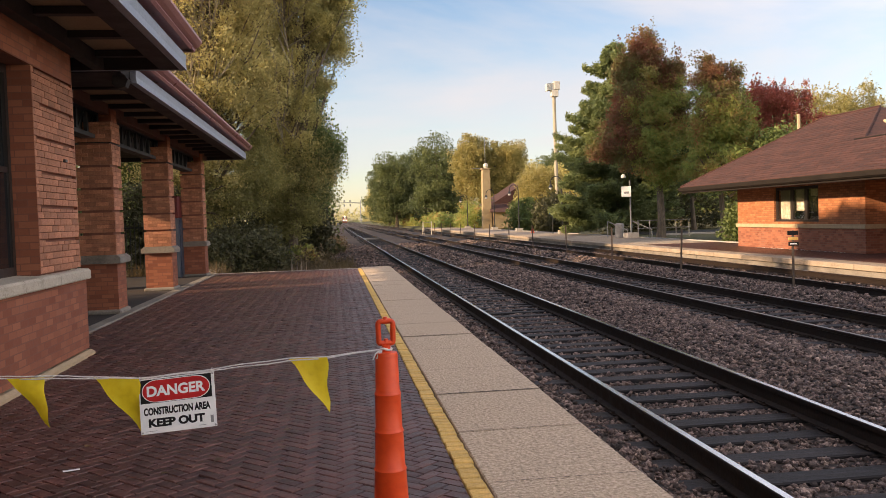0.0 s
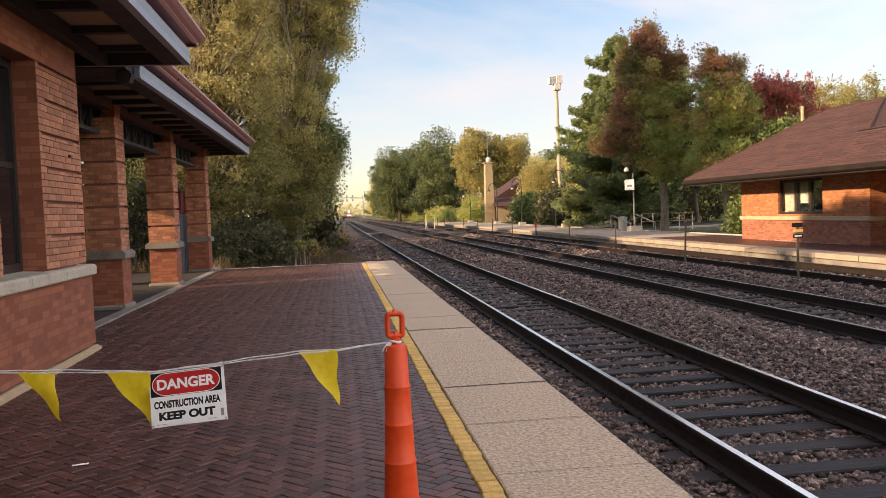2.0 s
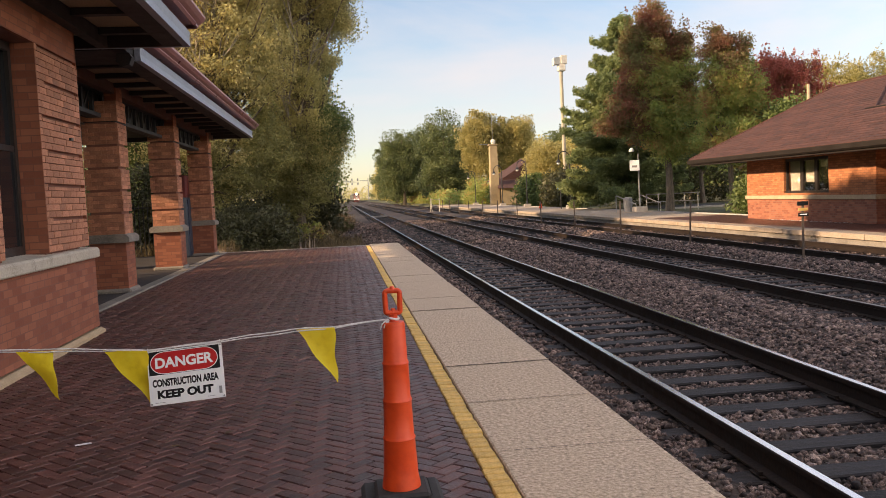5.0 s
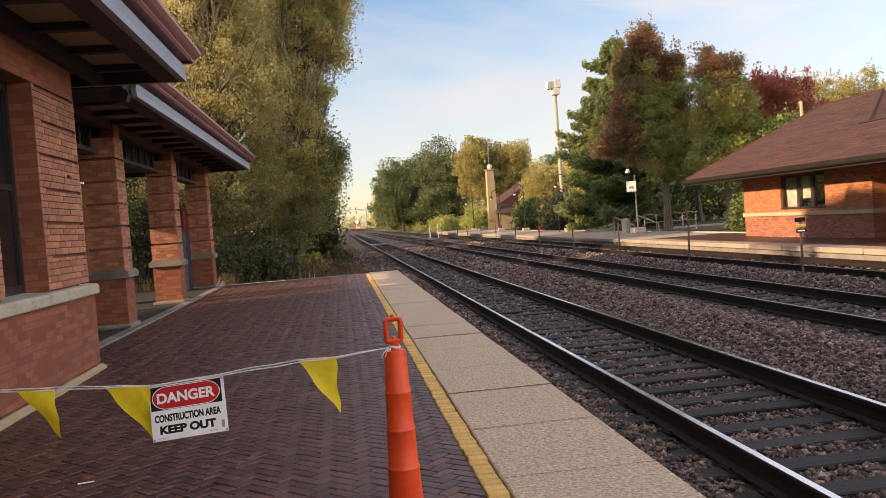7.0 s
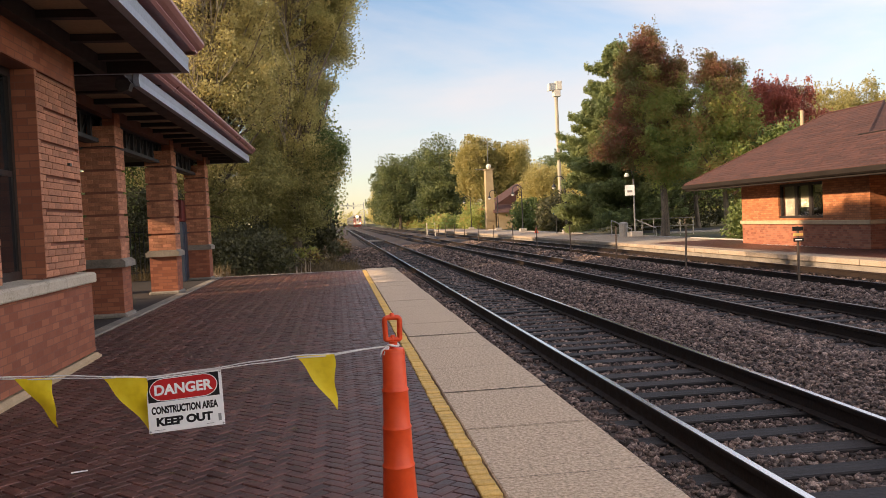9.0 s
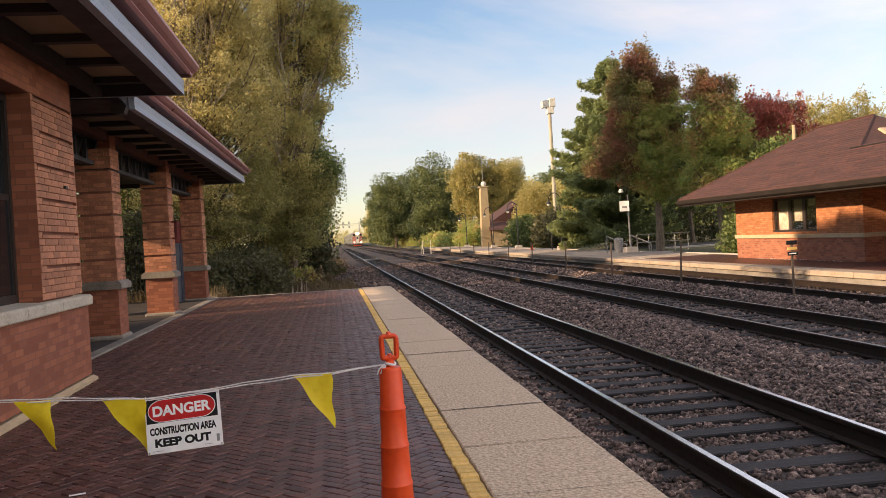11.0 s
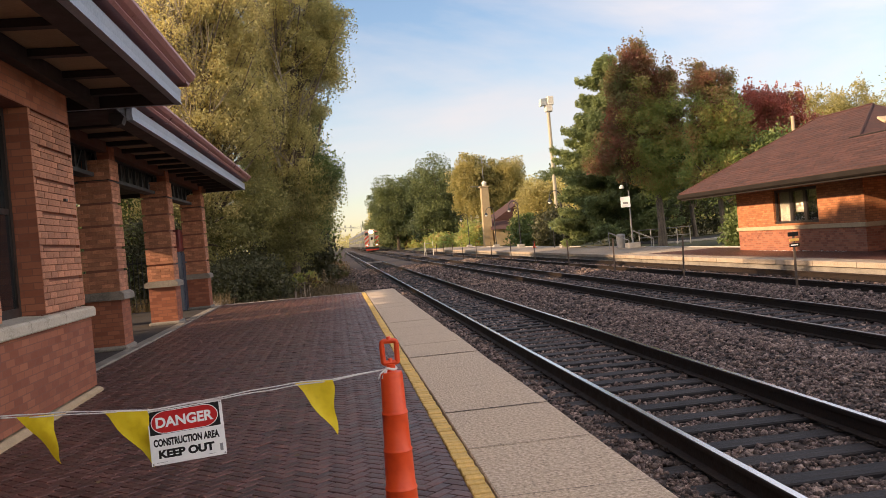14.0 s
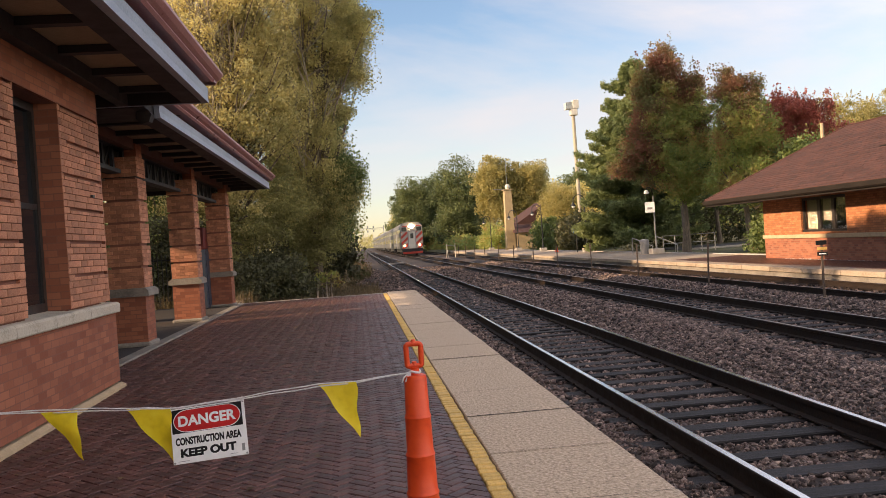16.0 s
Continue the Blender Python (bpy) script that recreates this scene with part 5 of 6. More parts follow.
for k in (0.03, 0.36, 0.97):
    part("band", Geo().tube([a.lerp(b, k), a.lerp(b, k + 0.05)], 0.031, 8), M_ORANGE, pl, "orange band")
fe = thing("fence", "dark iron picket fence beyond the porch", "fence")
for x in np.arange(-10.5, -4.9, 0.14):
    part("picket", Geo().box(x, x + 0.022, 29.0, 29.022, -0.2, 1.7), M_IRON, fe)
for z in (0.15, 1.5):
    part("rail", Geo().box(-10.6, -4.9, 29.024, 29.05, z, z + 0.045), M_IRON, fe)
tagged(part("path", Geo().cbox(-5.6, -3.95, 27.0, 34, -0.5, -0.02, 0.02), M_WALK), "pale concrete path beyond the porch", "path", kind="structure")


# ---- along the far platform ----
def crook_lamp(m):
    t = thing("platform_lamp", "black iron shepherd's crook lamp on a pale concrete footing", "street lamp", "platform lamps", m=m)
    part("footing", Geo().cbox(-0.3, 0.3, -0.3, 0.3, 0, 0.28, 0.02), M_CONC, t)
    part("pole", Geo().tube([(0, 0, 0.28), (0, 0, 0.5), (0, 0, 0.55), (0, 0, 3.6)], [0.10, 0.09, 0.055, 0.05], 8), M_IRON, t)
    arc = [(0, 0.0, 3.6)] + [(-0.42 + 0.42 * math.cos(a), 0, 3.85 + 0.45 * math.sin(a)) for a in np.linspace(0, math.pi * 1.05, 10)]
    part("crook", Geo().tube(arc, 0.035, 7), M_IRON, t)
    part("shade", Geo().tube([(-0.84, 0, 3.76), (-0.84, 0, 3.66), (-0.84, 0, 3.50), (-0.84, 0, 3.48)], [0.05, 0.10, 0.20, 0.21], 10), M_IRON, t)
    part("globe", Geo().tube([(-0.84, 0, 3.48), (-0.84, 0, 3.40), (-0.84, 0, 3.33)], [0.13, 0.13, 0.05], 10), M_WHITE, t, "white glass globe")
    return t


lamp = crook_lamp(pose(17.0, 61.6, 0.0))
for y in (76.6, 88.6, 106.8):
    copy_thing(lamp, pose(17.0, y, 0.0))

ws = thing("sign_post", "slim post with a square white sign and a small lamp", "sign", m=pose(16.85, 46.5, 0))
part("footing", Geo().cbox(-0.35, 0.35, -0.35, 0.35, 0, 0.3, 0.02), M_CONC, ws)
part("post", Geo().tube([(0, 0, 0.3), (0, 0, 3.3)], 0.045, 8), M_GALV, ws)
part("board", Geo().cbox(-0.27, 0.27, -0.02, 0.02, -0.3, 0.3, 0.01, pose(-0.27, -0.12, 2.65, 0, 0, -25)), M_WHITE, ws)
part("board_mark", Geo().box(-0.14, 0.14, -0.024, -0.0205, -0.12, 0.0, pose(-0.27, -0.12, 2.65, 0, 0, -25)), M_GREY, ws)
part("arm", Geo().tube([(0, 0, 3.3), (-0.1, 0, 3.75), (-0.32, 0, 3.8), (-0.38, 0, 3.62)], 0.025, 6), M_IRON, ws)
part("lamp_head", Geo().tube([(-0.38, 0, 3.64), (-0.38, 0, 3.48), (-0.38, 0, 3.42)], [0.08, 0.16, 0.12], 10), M_WHITE, ws, "white lamp head")
bs = thing("blue_sign", "small blue platform sign on a dark post", "sign", m=pose(16.35, 62, 0))
part("post", Geo().tube([(0, 0, 0), (0, 0, 2.0)], 0.035, 6), M_IRON, bs)
part("board", Geo().cbox(-0.26, 0.26, -0.06, -0.035, 1.5, 1.85, 0.01), M_BLUE, bs)
part("board_mark", Geo().box(-0.16, 0.16, -0.064, -0.0605, 1.64, 1.72), M_WHITE, bs)

rl = thing("ramp_railing", "grey steel pipe handrails along the platform ramp", "railing")
for x, ys_ in ((15.7, (47.2, 49.8)), (17.0, (46.8, 49.4))):
    g0 = [(x, ys_[0], 0.95), (x, ys_[1], 0.95)]
    part("handrail", Geo().tube([(x, ys_[0], 0), (x, ys_[0], 0.92), (x + 0.04, ys_[0] + 0.1, 0.97), (x + 0.9, ys_[0] - 0.8, 0.45), (x + 0.9, ys_[0] - 0.8, 0)], 0.03, 7), M_GALV, rl)
for z in (0.95, 0.5):
    part("long_rail", Geo().tube([(17.5, 47.2, z), (20.6, 47.0, z)], 0.028, 6), M_GALV, rl)
for x in (17.5, 18.2, 19.0, 19.8, 20.6):
    part("upright", Geo().tube([(x, 47.1, -0.05), (x, 47.1, 0.95)], 0.028, 6), M_GALV, rl)
bin_ = thing("litter_bin", "grey litter bin on the platform", "bin", m=pose(16.4, 47.2, 0))
part("drum", Geo().tube([(0, 0, 0), (0, 0, 0.72)], [0.24, 0.26], 14), M_GREY, bin_)
part("lid", Geo().tube([(0, 0, 0.72), (0, 0, 0.82), (0, 0, 0.86)], [0.28, 0.24, 0.08], 14), M_GREY, bin_)
tc_ = thing("small_cone", "small red-orange traffic cone on the far platform", "traffic cone", m=pose(16.2, 68, 0))
part("base", Geo().cbox(-0.17, 0.17, -0.17, 0.17, 0, 0.04, 0.01), M_ORANGE, tc_)
part("body", Geo().tube([(0, 0, 0.04), (0, 0, 0.55)], [0.13, 0.03], 12), M_ORANGE, tc_)

# posts between the tracks
post = thing("track_post", "thin rusty steel post in the ballast between tracks", "post", "posts between the tracks", m=pose(9.7, 16.9, -0.3))
part("shaft", Geo().box(-0.025, 0.025, -0.008, 0.008, 0, 1.28).box(-0.008, 0.008, 0.008, 0.04, 0, 1.28), M_POSTBROWN, post)
for k in range(1, 12):
    copy_thing(post, pose(9.7 + 0.03 * math.sin(k * 3), 16.9 + 5.92 * k, -0.3, 1.5 * math.sin(k * 2.2), 1.8 * math.sin(k * 1.3), 0))
mk = thing("track_marker", "black marker plates with a yellow band on a track post", "sign", m=pose(9.66, 16.87, 0.62))
part("upper_plate", Geo().cbox(-0.11, 0.13, -0.03, -0.012, 0.30, 0.39, 0.004), M_BLACK, mk)
part("yellow_band", Geo().cbox(-0.09, 0.13, -0.03, -0.012, 0.19, 0.25, 0.004), M_YELLOW, mk)
part("lower_plate", Geo().cbox(-0.09, 0.14, -0.03, -0.012, 0.07, 0.15, 0.004), M_BLACK, mk)
part("plate_writing", Geo().box(-0.06, 0.10, -0.033, -0.0305, 0.10, 0.125), M_WHITE, mk)
part("strap", Geo().box(0.02, 0.035, -0.012, 0.03, 0.05, 0.40), M_POSTBROWN, mk)
af = thing("a_frame_marker", "small white A-frame marker standing between the tracks", "barrier", m=pose(9.9, 90, -0.3))
for x, d in ((-0.45, 0.2), (0.45, -0.2)):
    part("leg", Geo().tube([(x + d * 0.3, -0.35, 0), (x, 0, 1.45), (x - d * 0.3, 0.35, 0)], 0.026, 6), M_CREAM, af)
part("cross_bar", Geo().tube([(-0.5, 0, 1.3), (0.5, 0, 1.3)], 0.022, 6), M_GALV, af)

# siren on its pole
si = thing("warning_siren", "cream outdoor warning siren on a tall wooden pole", "siren", m=pose(21.62, 80, -0.1))
part("pole", Geo().tube([(0, 0, 0), (-0.05, 0, 13.0)], [0.19, 0.17], 10), M_POLE, si)
part("rotator", Geo().cbox(-0.35, 0.35, -0.3, 0.3, 12.9, 13.55, 0.06), M_CREAM, si)
hornv = [(-0.80, -0.40, 13.5), (-0.80, 0.40, 13.5), (-0.80, 0.40, 14.15), (-0.80, -0.40, 14.15), (-0.1, -0.25, 13.55), (-0.1, 0.25, 13.55), (-0.1, 0.25, 14.25), (-0.1, -0.25, 14.25)]
part("horn", Geo().add(hornv, [(0, 1, 2, 3), (4, 5, 6, 7), (0, 1, 5, 4), (1, 2, 6, 5), (2, 3, 7, 6), (3, 0, 4, 7)]), M_CREAM, si, "flared cream horn")
part("motor_box", Geo().cbox(-0.098, 0.5, -0.3, 0.3, 13.56, 14.4, 0.04), M_CREAM, si)

# buff tower and the house behind it
tw = thing("buff_tower", "slender buff brick tower with a pale lamp on top", "tower", m=pose(17.7, 97, 0))
part("shaft", Geo().prism([(-0.54, 0), (0.54, 0), (0.40, 6.9), (-0.40, 6.9)], "y", -0.5, 0.5), M_TOWER, tw)
part("cap", Geo().cbox(-0.55, 0.55, -0.58, 0.58, 6.9, 7.05, 0.03), M_TOWER, tw)
part("lamp", Geo().tube([(0, 0, 7.05), (0.05, 0, 7.3), (0.05, 0, 7.55), (0.05, 0, 7.65)], [0.16, 0.30, 0.26, 0.08], 12), M_CREAM, tw, "pale round lamp")
part("mast", Geo().tube([(0, 0, 7.6), (0, 0, 10.5)], 0.03, 5), M_GALV, tw)
part("arm", Geo().tube([(-1.6, 0, 7.1), (0, 0, 7.0)], 0.04, 5), M_GALV, tw)
hs = thing("house", "small tan house with a brown gabled roof behind shrubs", "house")
part("wall", Geo().box(19.2, 27, 99, 107, 0, 2.9), M_TOWER, hs)
part("gable_roof", Geo().prism([(18.6, 2.85), (27.6, 2.85), (23.1, 5.6)], "y", 98.4, 107.6), M_SHINGLE, hs, "brown shingle roof")
part("porch", Geo().box(18.4, 20.5, 95.8, 98.9, 0, 1.9), M_TOWER, hs)
part("porch_roof", Geo().prism([(95.3, 1.9), (98.95, 1.9), (98.95, 3.1)], "x", 18.0, 21.0), M_SHINGLE, hs)
for x in (20.6, 24.2):
    w = part("window", Geo().box(x, x + 1.2, 98.93, 98.99, 1.0, 2.3), M_FRAME, hs)
    part("pane", Geo().box(x + 0.1, x + 1.1, 98.91, 98.925, 1.1, 2.2), M_GLASS, w)

# street behind the far platform
tagged(part("street", Geo().box(20.5, 60, 50.5, 58.5, -0.25, -0.03), M_ROAD), "grey asphalt side street behind the platform", "street", kind="structure")
tagged(part("street_kerb", Geo().cbox(20.5, 60, 50.35, 50.49, -0.25, 0.06, 0.02), M_CONC), "pale concrete kerb beside the street", "kerb", kind="structure")

# signal bridge far up the line
sg = thing("signal_bridge", "distant railway signal bridge with hanging signal heads", "signal")
part("mast", Geo().tube([(13.9, 440, -0.5), (13.9, 440, 11.8)], 0.22, 8), M_GALV, sg)
part("mast", Geo().tube([(-0.2, 440, -0.5), (-0.2, 440, 10.8)], 0.16, 8), M_GALV, sg)
part("beam", Geo().box(-0.4, 14.0, 439.7, 440.3, 10.5, 10.72).box(-0.4, 14.0, 439.7, 440.3, 9.9, 10.0), M_GALV, sg)
for x in (2.8, 5.6, 8.6):
    for z in (10.8, 8.6):
        part("signal_head", Geo().cbox(x - 0.35, x + 0.35, 438.9, 439.4, z, z + 1.1, 0.05), M_GALV, sg)

# grade crossing planks
gc = thing("crossing_panel", "timber crossing panels between the rails", "crossing", kind="structure")
for tx in TRACKS[:1]:
    part("panel", Geo().box(tx - 0.66, tx + 0.66, 77, 79.4, RAIL_TOP - 0.1, RAIL_TOP - 0.01), M_DKCONC, gc)

# parked cars beyond the trees
def car(m, lab):
    t = thing("parked_car", lab, "car", m=m)
    sec = [(-2.2, 0.35), (2.2, 0.35), (2.25, 0.75), (1.5, 0.92), (0.8, 1.42), (-1.0, 1.45), (-1.9, 0.98), (-2.25, 0.9)]
    part("body", Geo().prism(sec, "x", -0.88, 0.88), M_CARWHITE, t, smooth=True)
    part("glass", Geo().prism([(1.38, 0.95), (0.76, 1.37), (-0.98, 1.40), (-1.75, 0.99)], "x", -0.885, 0.885), M_GLASS, t)
    for x in (-0.80, 0.80):
        for y in (-1.4, 1.4):
            w = part("wheel", Geo().tube([(x - 0.1, y, 0.33), (x + 0.1, y, 0.33)], 0.33, 14), M_RUBBER, t)
            part("rim", Geo().tube([(x - 0.105, y, 0.33), (x + 0.105, y, 0.33)], 0.19, 10), M_GALV, w)
    return t


car(pose(-7.9, 66, -0.40, 0, 0, 78), "white parked car half hidden behind the trees")
car(pose(-3.6, 118, -0.40, 0, 0, 80), "white parked car beyond the brush beside the track")

# ---- trees ----
# beside the near platform: a golden one, an olive one, then a row up the line
tree((-5.6, 37.5, -0.45), 17, 0.26, [((0, 0, 11.5), (2.7, 2.8, 4.6), 3), ((-0.8, -0.3, 6.4), (3.0, 2.6, 2.8), 1.8), ((1.9, -0.6, 13.5), (1.9, 1.8, 4), 1.8), ((2.0, -0.8, 8.0), (1.7, 1.5, 2.4), 1.2), ((-1.8, -0.6, 10), (1.8, 1.8, 2.4), 1), ((0.6, -0.9, 4.0), (2.0, 1.4, 1.8), 0.5)], 120000, 0.078, L_GOLD, "tall golden-leaved tree beside the platform end", seed=3, limbs=200, spread=0.36, per=170, tips=30, bare=46, more=[([((0.4, -0.5, 3.6), (2.6, 1.8, 2.2), 2), ((2.2, -0.4, 4.6), (1.2, 1.3, 1.8), 1)], 24000, L_UNDER, "olive-brown lower leaves")])
tree((-1.9, 40.5, -0.5), 18, 0.24, [((0.5, 0, 13.2), (2.0, 2.0, 3.6), 3), ((1.7, -0.2, 11.6), (1.1, 1.2, 1.2), 0.9), ((-0.8, -0.8, 9.0), (1.7, 1.6, 2.6), 1.4), ((0.5, -0.3, 7.2), (1.1, 1.6, 1.6), 0.8), ((0.15, 0, 4.8), (2.0, 2.0, 1.7), 2), ((-1.0, -1.0, 5.0), (1.4, 1.2, 1.9), 0.5), ((1.5, -0.2, 15.0), (1.0, 1.2, 2.2), 0.8), ((2.5, 0, 12.7), (1.0, 1.2, 1.3), 0.8), ((2.1, 0, 10.2), (0.9, 1.0, 0.9), 0.5), ((1.1, 0, 8.6), (0.9, 1.0, 0.9), 0.4), ((-1.6, -0.9, 11.5), (1.5, 1.4, 2.4), 1.2)], 120000, 0.076, L_OLIVE, "tall olive and yellow tree close to the track", seed=4, limbs=140, spread=0.33, per=170, tips=8, bare=16, more=[([((-0.2, -0.8, 3.6), (2.0, 1.6, 2.3), 2), ((1.3, 0, 4.9), (0.9, 1.2, 1.0), 0.8), ((1.9, 0.2, 10.9), (0.8, 1.0, 1.2), 0.8), ((-0.2, 0.2, 2.0), (1.0, 1.2, 1.0), 0.5)], 34000, L_UNDER, "olive-brown lower leaves"), ([((1.5, 0, 5.3), (0.85, 1.0, 1.1), 1), ((0.9, 0, 3.8), (0.7, 1.0, 0.7), 0.4)], 16000, L_GREEN, "green lower leaves")])
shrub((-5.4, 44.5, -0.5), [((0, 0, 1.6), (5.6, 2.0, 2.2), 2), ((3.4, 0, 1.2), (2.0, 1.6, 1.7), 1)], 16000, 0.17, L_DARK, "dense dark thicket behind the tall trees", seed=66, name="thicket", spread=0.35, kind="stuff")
tree((-9.5, 44, -0.4), 15, 0.26, [((0, 0, 9), (4, 4, 5), 3), ((0, 0, 4.5), (4, 4, 2.5), 1.5)], 26000, 0.15, L_GREEN, "green tree behind the porch", seed=5, limbs=40, spread=0.45)
tree((-2.8, 50, -0.5), 15, 0.24, [((0.2, 0, 8.5), (2.3, 3.0, 4.6), 3), ((-0.4, 0, 4.4), (2.0, 2.8, 2.2), 1.5)], 50000, 0.11, L_GREEN, "green tree beside the track", seed=6, limbs=30, spread=0.4)
for k, (x, y, h) in enumerate([(-3.1, 63, 12.5), (-3.4, 78, 11), (-4.2, 95, 11), (-5.2, 116, 10.5), (-6.4, 145, 11), (-8.2, 185, 12), (-10.5, 240, 12)]):
    tree((x, y, -0.5), h, 0.22, [((0, 0, h * 0.6), (3.0, 4.0, h * 0.36), 3), ((0.4, 0, h * 0.25), (2.8, 3.6, h * 0.2), 1.3)], 20000 - 1500 * k, 0.17 + 0.025 * k, (L_GREEN, L_OLIVE)[k % 2], "green roadside tree in the row along the track", seed=20 + k, limbs=14, spread=0.5)
# L_DARK puts the shade at the platform end into the leaf colour
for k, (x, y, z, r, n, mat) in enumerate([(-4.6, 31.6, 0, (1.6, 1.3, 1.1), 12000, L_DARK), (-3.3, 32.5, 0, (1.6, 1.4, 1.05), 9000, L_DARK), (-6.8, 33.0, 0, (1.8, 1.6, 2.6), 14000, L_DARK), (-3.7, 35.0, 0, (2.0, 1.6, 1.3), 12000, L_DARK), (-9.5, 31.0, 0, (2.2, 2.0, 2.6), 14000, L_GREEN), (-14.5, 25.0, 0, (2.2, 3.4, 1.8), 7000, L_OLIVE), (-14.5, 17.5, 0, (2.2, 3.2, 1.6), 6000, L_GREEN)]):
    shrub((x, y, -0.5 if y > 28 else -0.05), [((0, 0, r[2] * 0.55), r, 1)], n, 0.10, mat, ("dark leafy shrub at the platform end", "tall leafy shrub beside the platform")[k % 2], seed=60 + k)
tree((-12.5, 30.5, -0.3), 8.6, 0.2, [((0, 0, 5.2), (3, 3.2, 2.5), 3), ((0, 0, 3), (3, 3, 2), 1)], 18000, 0.16, L_OLIVE, "olive tree behind the porch", seed=17, spread=0.42)
tree((-15.5, 36, -0.3), 9.6, 0.22, [((0, 0, 5.6), (3.5, 3.6, 3.0), 3), ((0, 0, 3), (3, 3, 2), 1)], 16000, 0.17, L_GOLD, "golden tree behind the porch", seed=18, spread=0.45)
# out of view; added so its flat crown shades the far station's lower wall
tree((-14.0, 17.4, -0.1), 11.2, 0.22, [((0, 0, 9.9), (3.0, 3.4, 0.45), 3), ((0, 0, 7), (2.4, 2.6, 1.6), 0.15)], 16000, 0.18, L_OLIVE, "unseen flat-topped olive tree added to shade the far station's lower wall", seed=19, spread=0.26)
# also unseen; added to block low sun streaks through the porch
tree((-14.8, 13.5, -0.1), 7.2, 0.2, [((0, 0, 4.6), (2.2, 3.4, 2.2), 3)], 18000, 0.2, L_OLIVE, "unseen olive tree added to keep low sun off the near platform", seed=22, spread=0.45)
# brush along the track
shrub((0, 0, -0.55), [((-1.4, 40, 0.1), (1.3, 5, 0.7), 2), ((-0.9, 50, 0.2), (1.2, 6, 0.9), 2), ((-1.0, 62, 0.2), (1.2, 8, 1.0), 2), ((-0.3, 54, 0.3), (1.0, 9, 0.7), 2)], 22000, 0.12, L_DRY, "dry brown brush and weeds beside the track", seed=80, name="brush", spread=0.25, kind="stuff")
shrub((0, 0, -0.5), [((-1.5, 39.0, 0.40), (0.75, 0.8, 0.5), 2)], 2600, 0.16, L_MIX, "bright green weeds beside the platform end", seed=81, name="weeds", spread=0.15)

# grass blades at the platform end
rng = np.random.default_rng(33)
n = 9000
p = np.stack([rng.uniform(-8, 0.8, n), rng.uniform(27.4, 40, n), np.zeros(n)], 1)
p[:, 2] = np.array([ground_height(a, b) for a, b in p[:, :2]]) - 0.02
hgt = rng.uniform(0.15, 0.5, (n, 1))
lean = rng.normal(size=(n, 2)) * 0.12
w = rng.normal(size=(n, 2))
w = w / np.linalg.norm(w, axis=1)[:, None] * 0.012
base0, base1 = p.copy(), p.copy()
base0[:, :2] += w
base1[:, :2] -= w
tip0, tip1 = base0.copy(), base1.copy()
for tp, s in ((tip0, 0.3), (tip1, -0.3)):
    tp[:, :2] = p[:, :2] + lean + w * s
    tp[:, 2] += hgt[:, 0]
tagged(part("grass", quads("grass", np.stack([base0, base1, tip1, tip0], 1), L_DRY), L_DRY), "tall dry grass beyond the platform end", "grass", kind="stuff")

# across the tracks
tree((18.25, 45.6, -0.06), 11.9, 0.24, [((-1.7, 0.4, 5.6), (1.6, 1.8, 1.9), 1.6), ((-1.3, 0.2, 8.0), (1.3, 1.5, 1.5), 1.5), ((-0.75, 0, 10.2), (0.8, 1.0, 1.4), 1.2), ((-1.9, 0, 9.6), (0.7, 0.9, 0.9), 0.5), ((0.7, -0.2, 9.2), (0.8, 0.8, 0.9), 0.7), ((1.0, -0.2, 7.4), (0.8, 0.9, 1.3), 0.4), ((-3.3, 0.5, 5.0), (0.9, 1.0, 0.7), 0.5)], 60000, 0.09, L_RED, "dark red and green maple behind the platform", lean=(-0.15, 0), seed=7, limbs=60, spread=0.27, per=190, tips=60, fork=0.62, more=[([((-0.3, -0.4, 5.6), (1.9, 1.8, 2.2), 2), ((0.2, 0, 3.7), (1.4, 1.6, 0.9), 0.8), ((0.6, -0.3, 7.6), (1.1, 1.3, 1.6), 1), ((-1.0, -0.5, 8.0), (1.2, 1.2, 1.7), 0.7)], 52000, L_MIX, "green lower leaves")])
tree((20.3, 42.3, -0.06), 10.2, 0.17, [((-0.2, 0, 6.4), (1.5, 1.6, 2.2), 2.4), ((0.9, 0, 6.0), (1.0, 1.2, 1.6), 1), ((-0.2, 0, 3.8), (1.9, 1.8, 1.5), 2), ((1.4, 0, 4.2), (1.2, 1.4, 1.2), 0.8)], 50000, 0.088, L_MIX, "green and orange maple turning in autumn", seed=8, limbs=34, fork=0.55, spread=0.27, per=180, tips=60, more=[([((-0.5, 0, 8.6), (0.9, 1.2, 1.0), 1), ((0.7, 0, 8.3), (0.7, 1.0, 1.0), 0.8), ((-0.2, -0.6, 6.9), (1.2, 1.0, 1.2), 0.7)], 11000, L_RED, "reddening top leaves")])
tree((24.2, 43.6, -0.06), 9.3, 0.17, [((-0.5, 0, 6.8), (1.5, 1.6, 1.6), 2), ((1.1, 0, 6.4), (1.2, 1.3, 1.4), 1.3), ((2.3, 0, 5.6), (0.9, 1.0, 0.9), 0.5), ((-0.4, 0, 4.4), (2.2, 2, 1.6), 1.4)], 40000, 0.088, L_CRIMSON, "crimson-leaved maple behind the station", seed=9, limbs=34, spread=0.26, per=150, tips=90)
tree((23.0, 40.5, -0.06), 6.2, 0.14, [((0, 0, 3.9), (1.9, 1.8, 1.8), 3)], 16000, 0.12, L_GREEN, "young green tree behind the station", seed=10, limbs=26, spread=0.3)


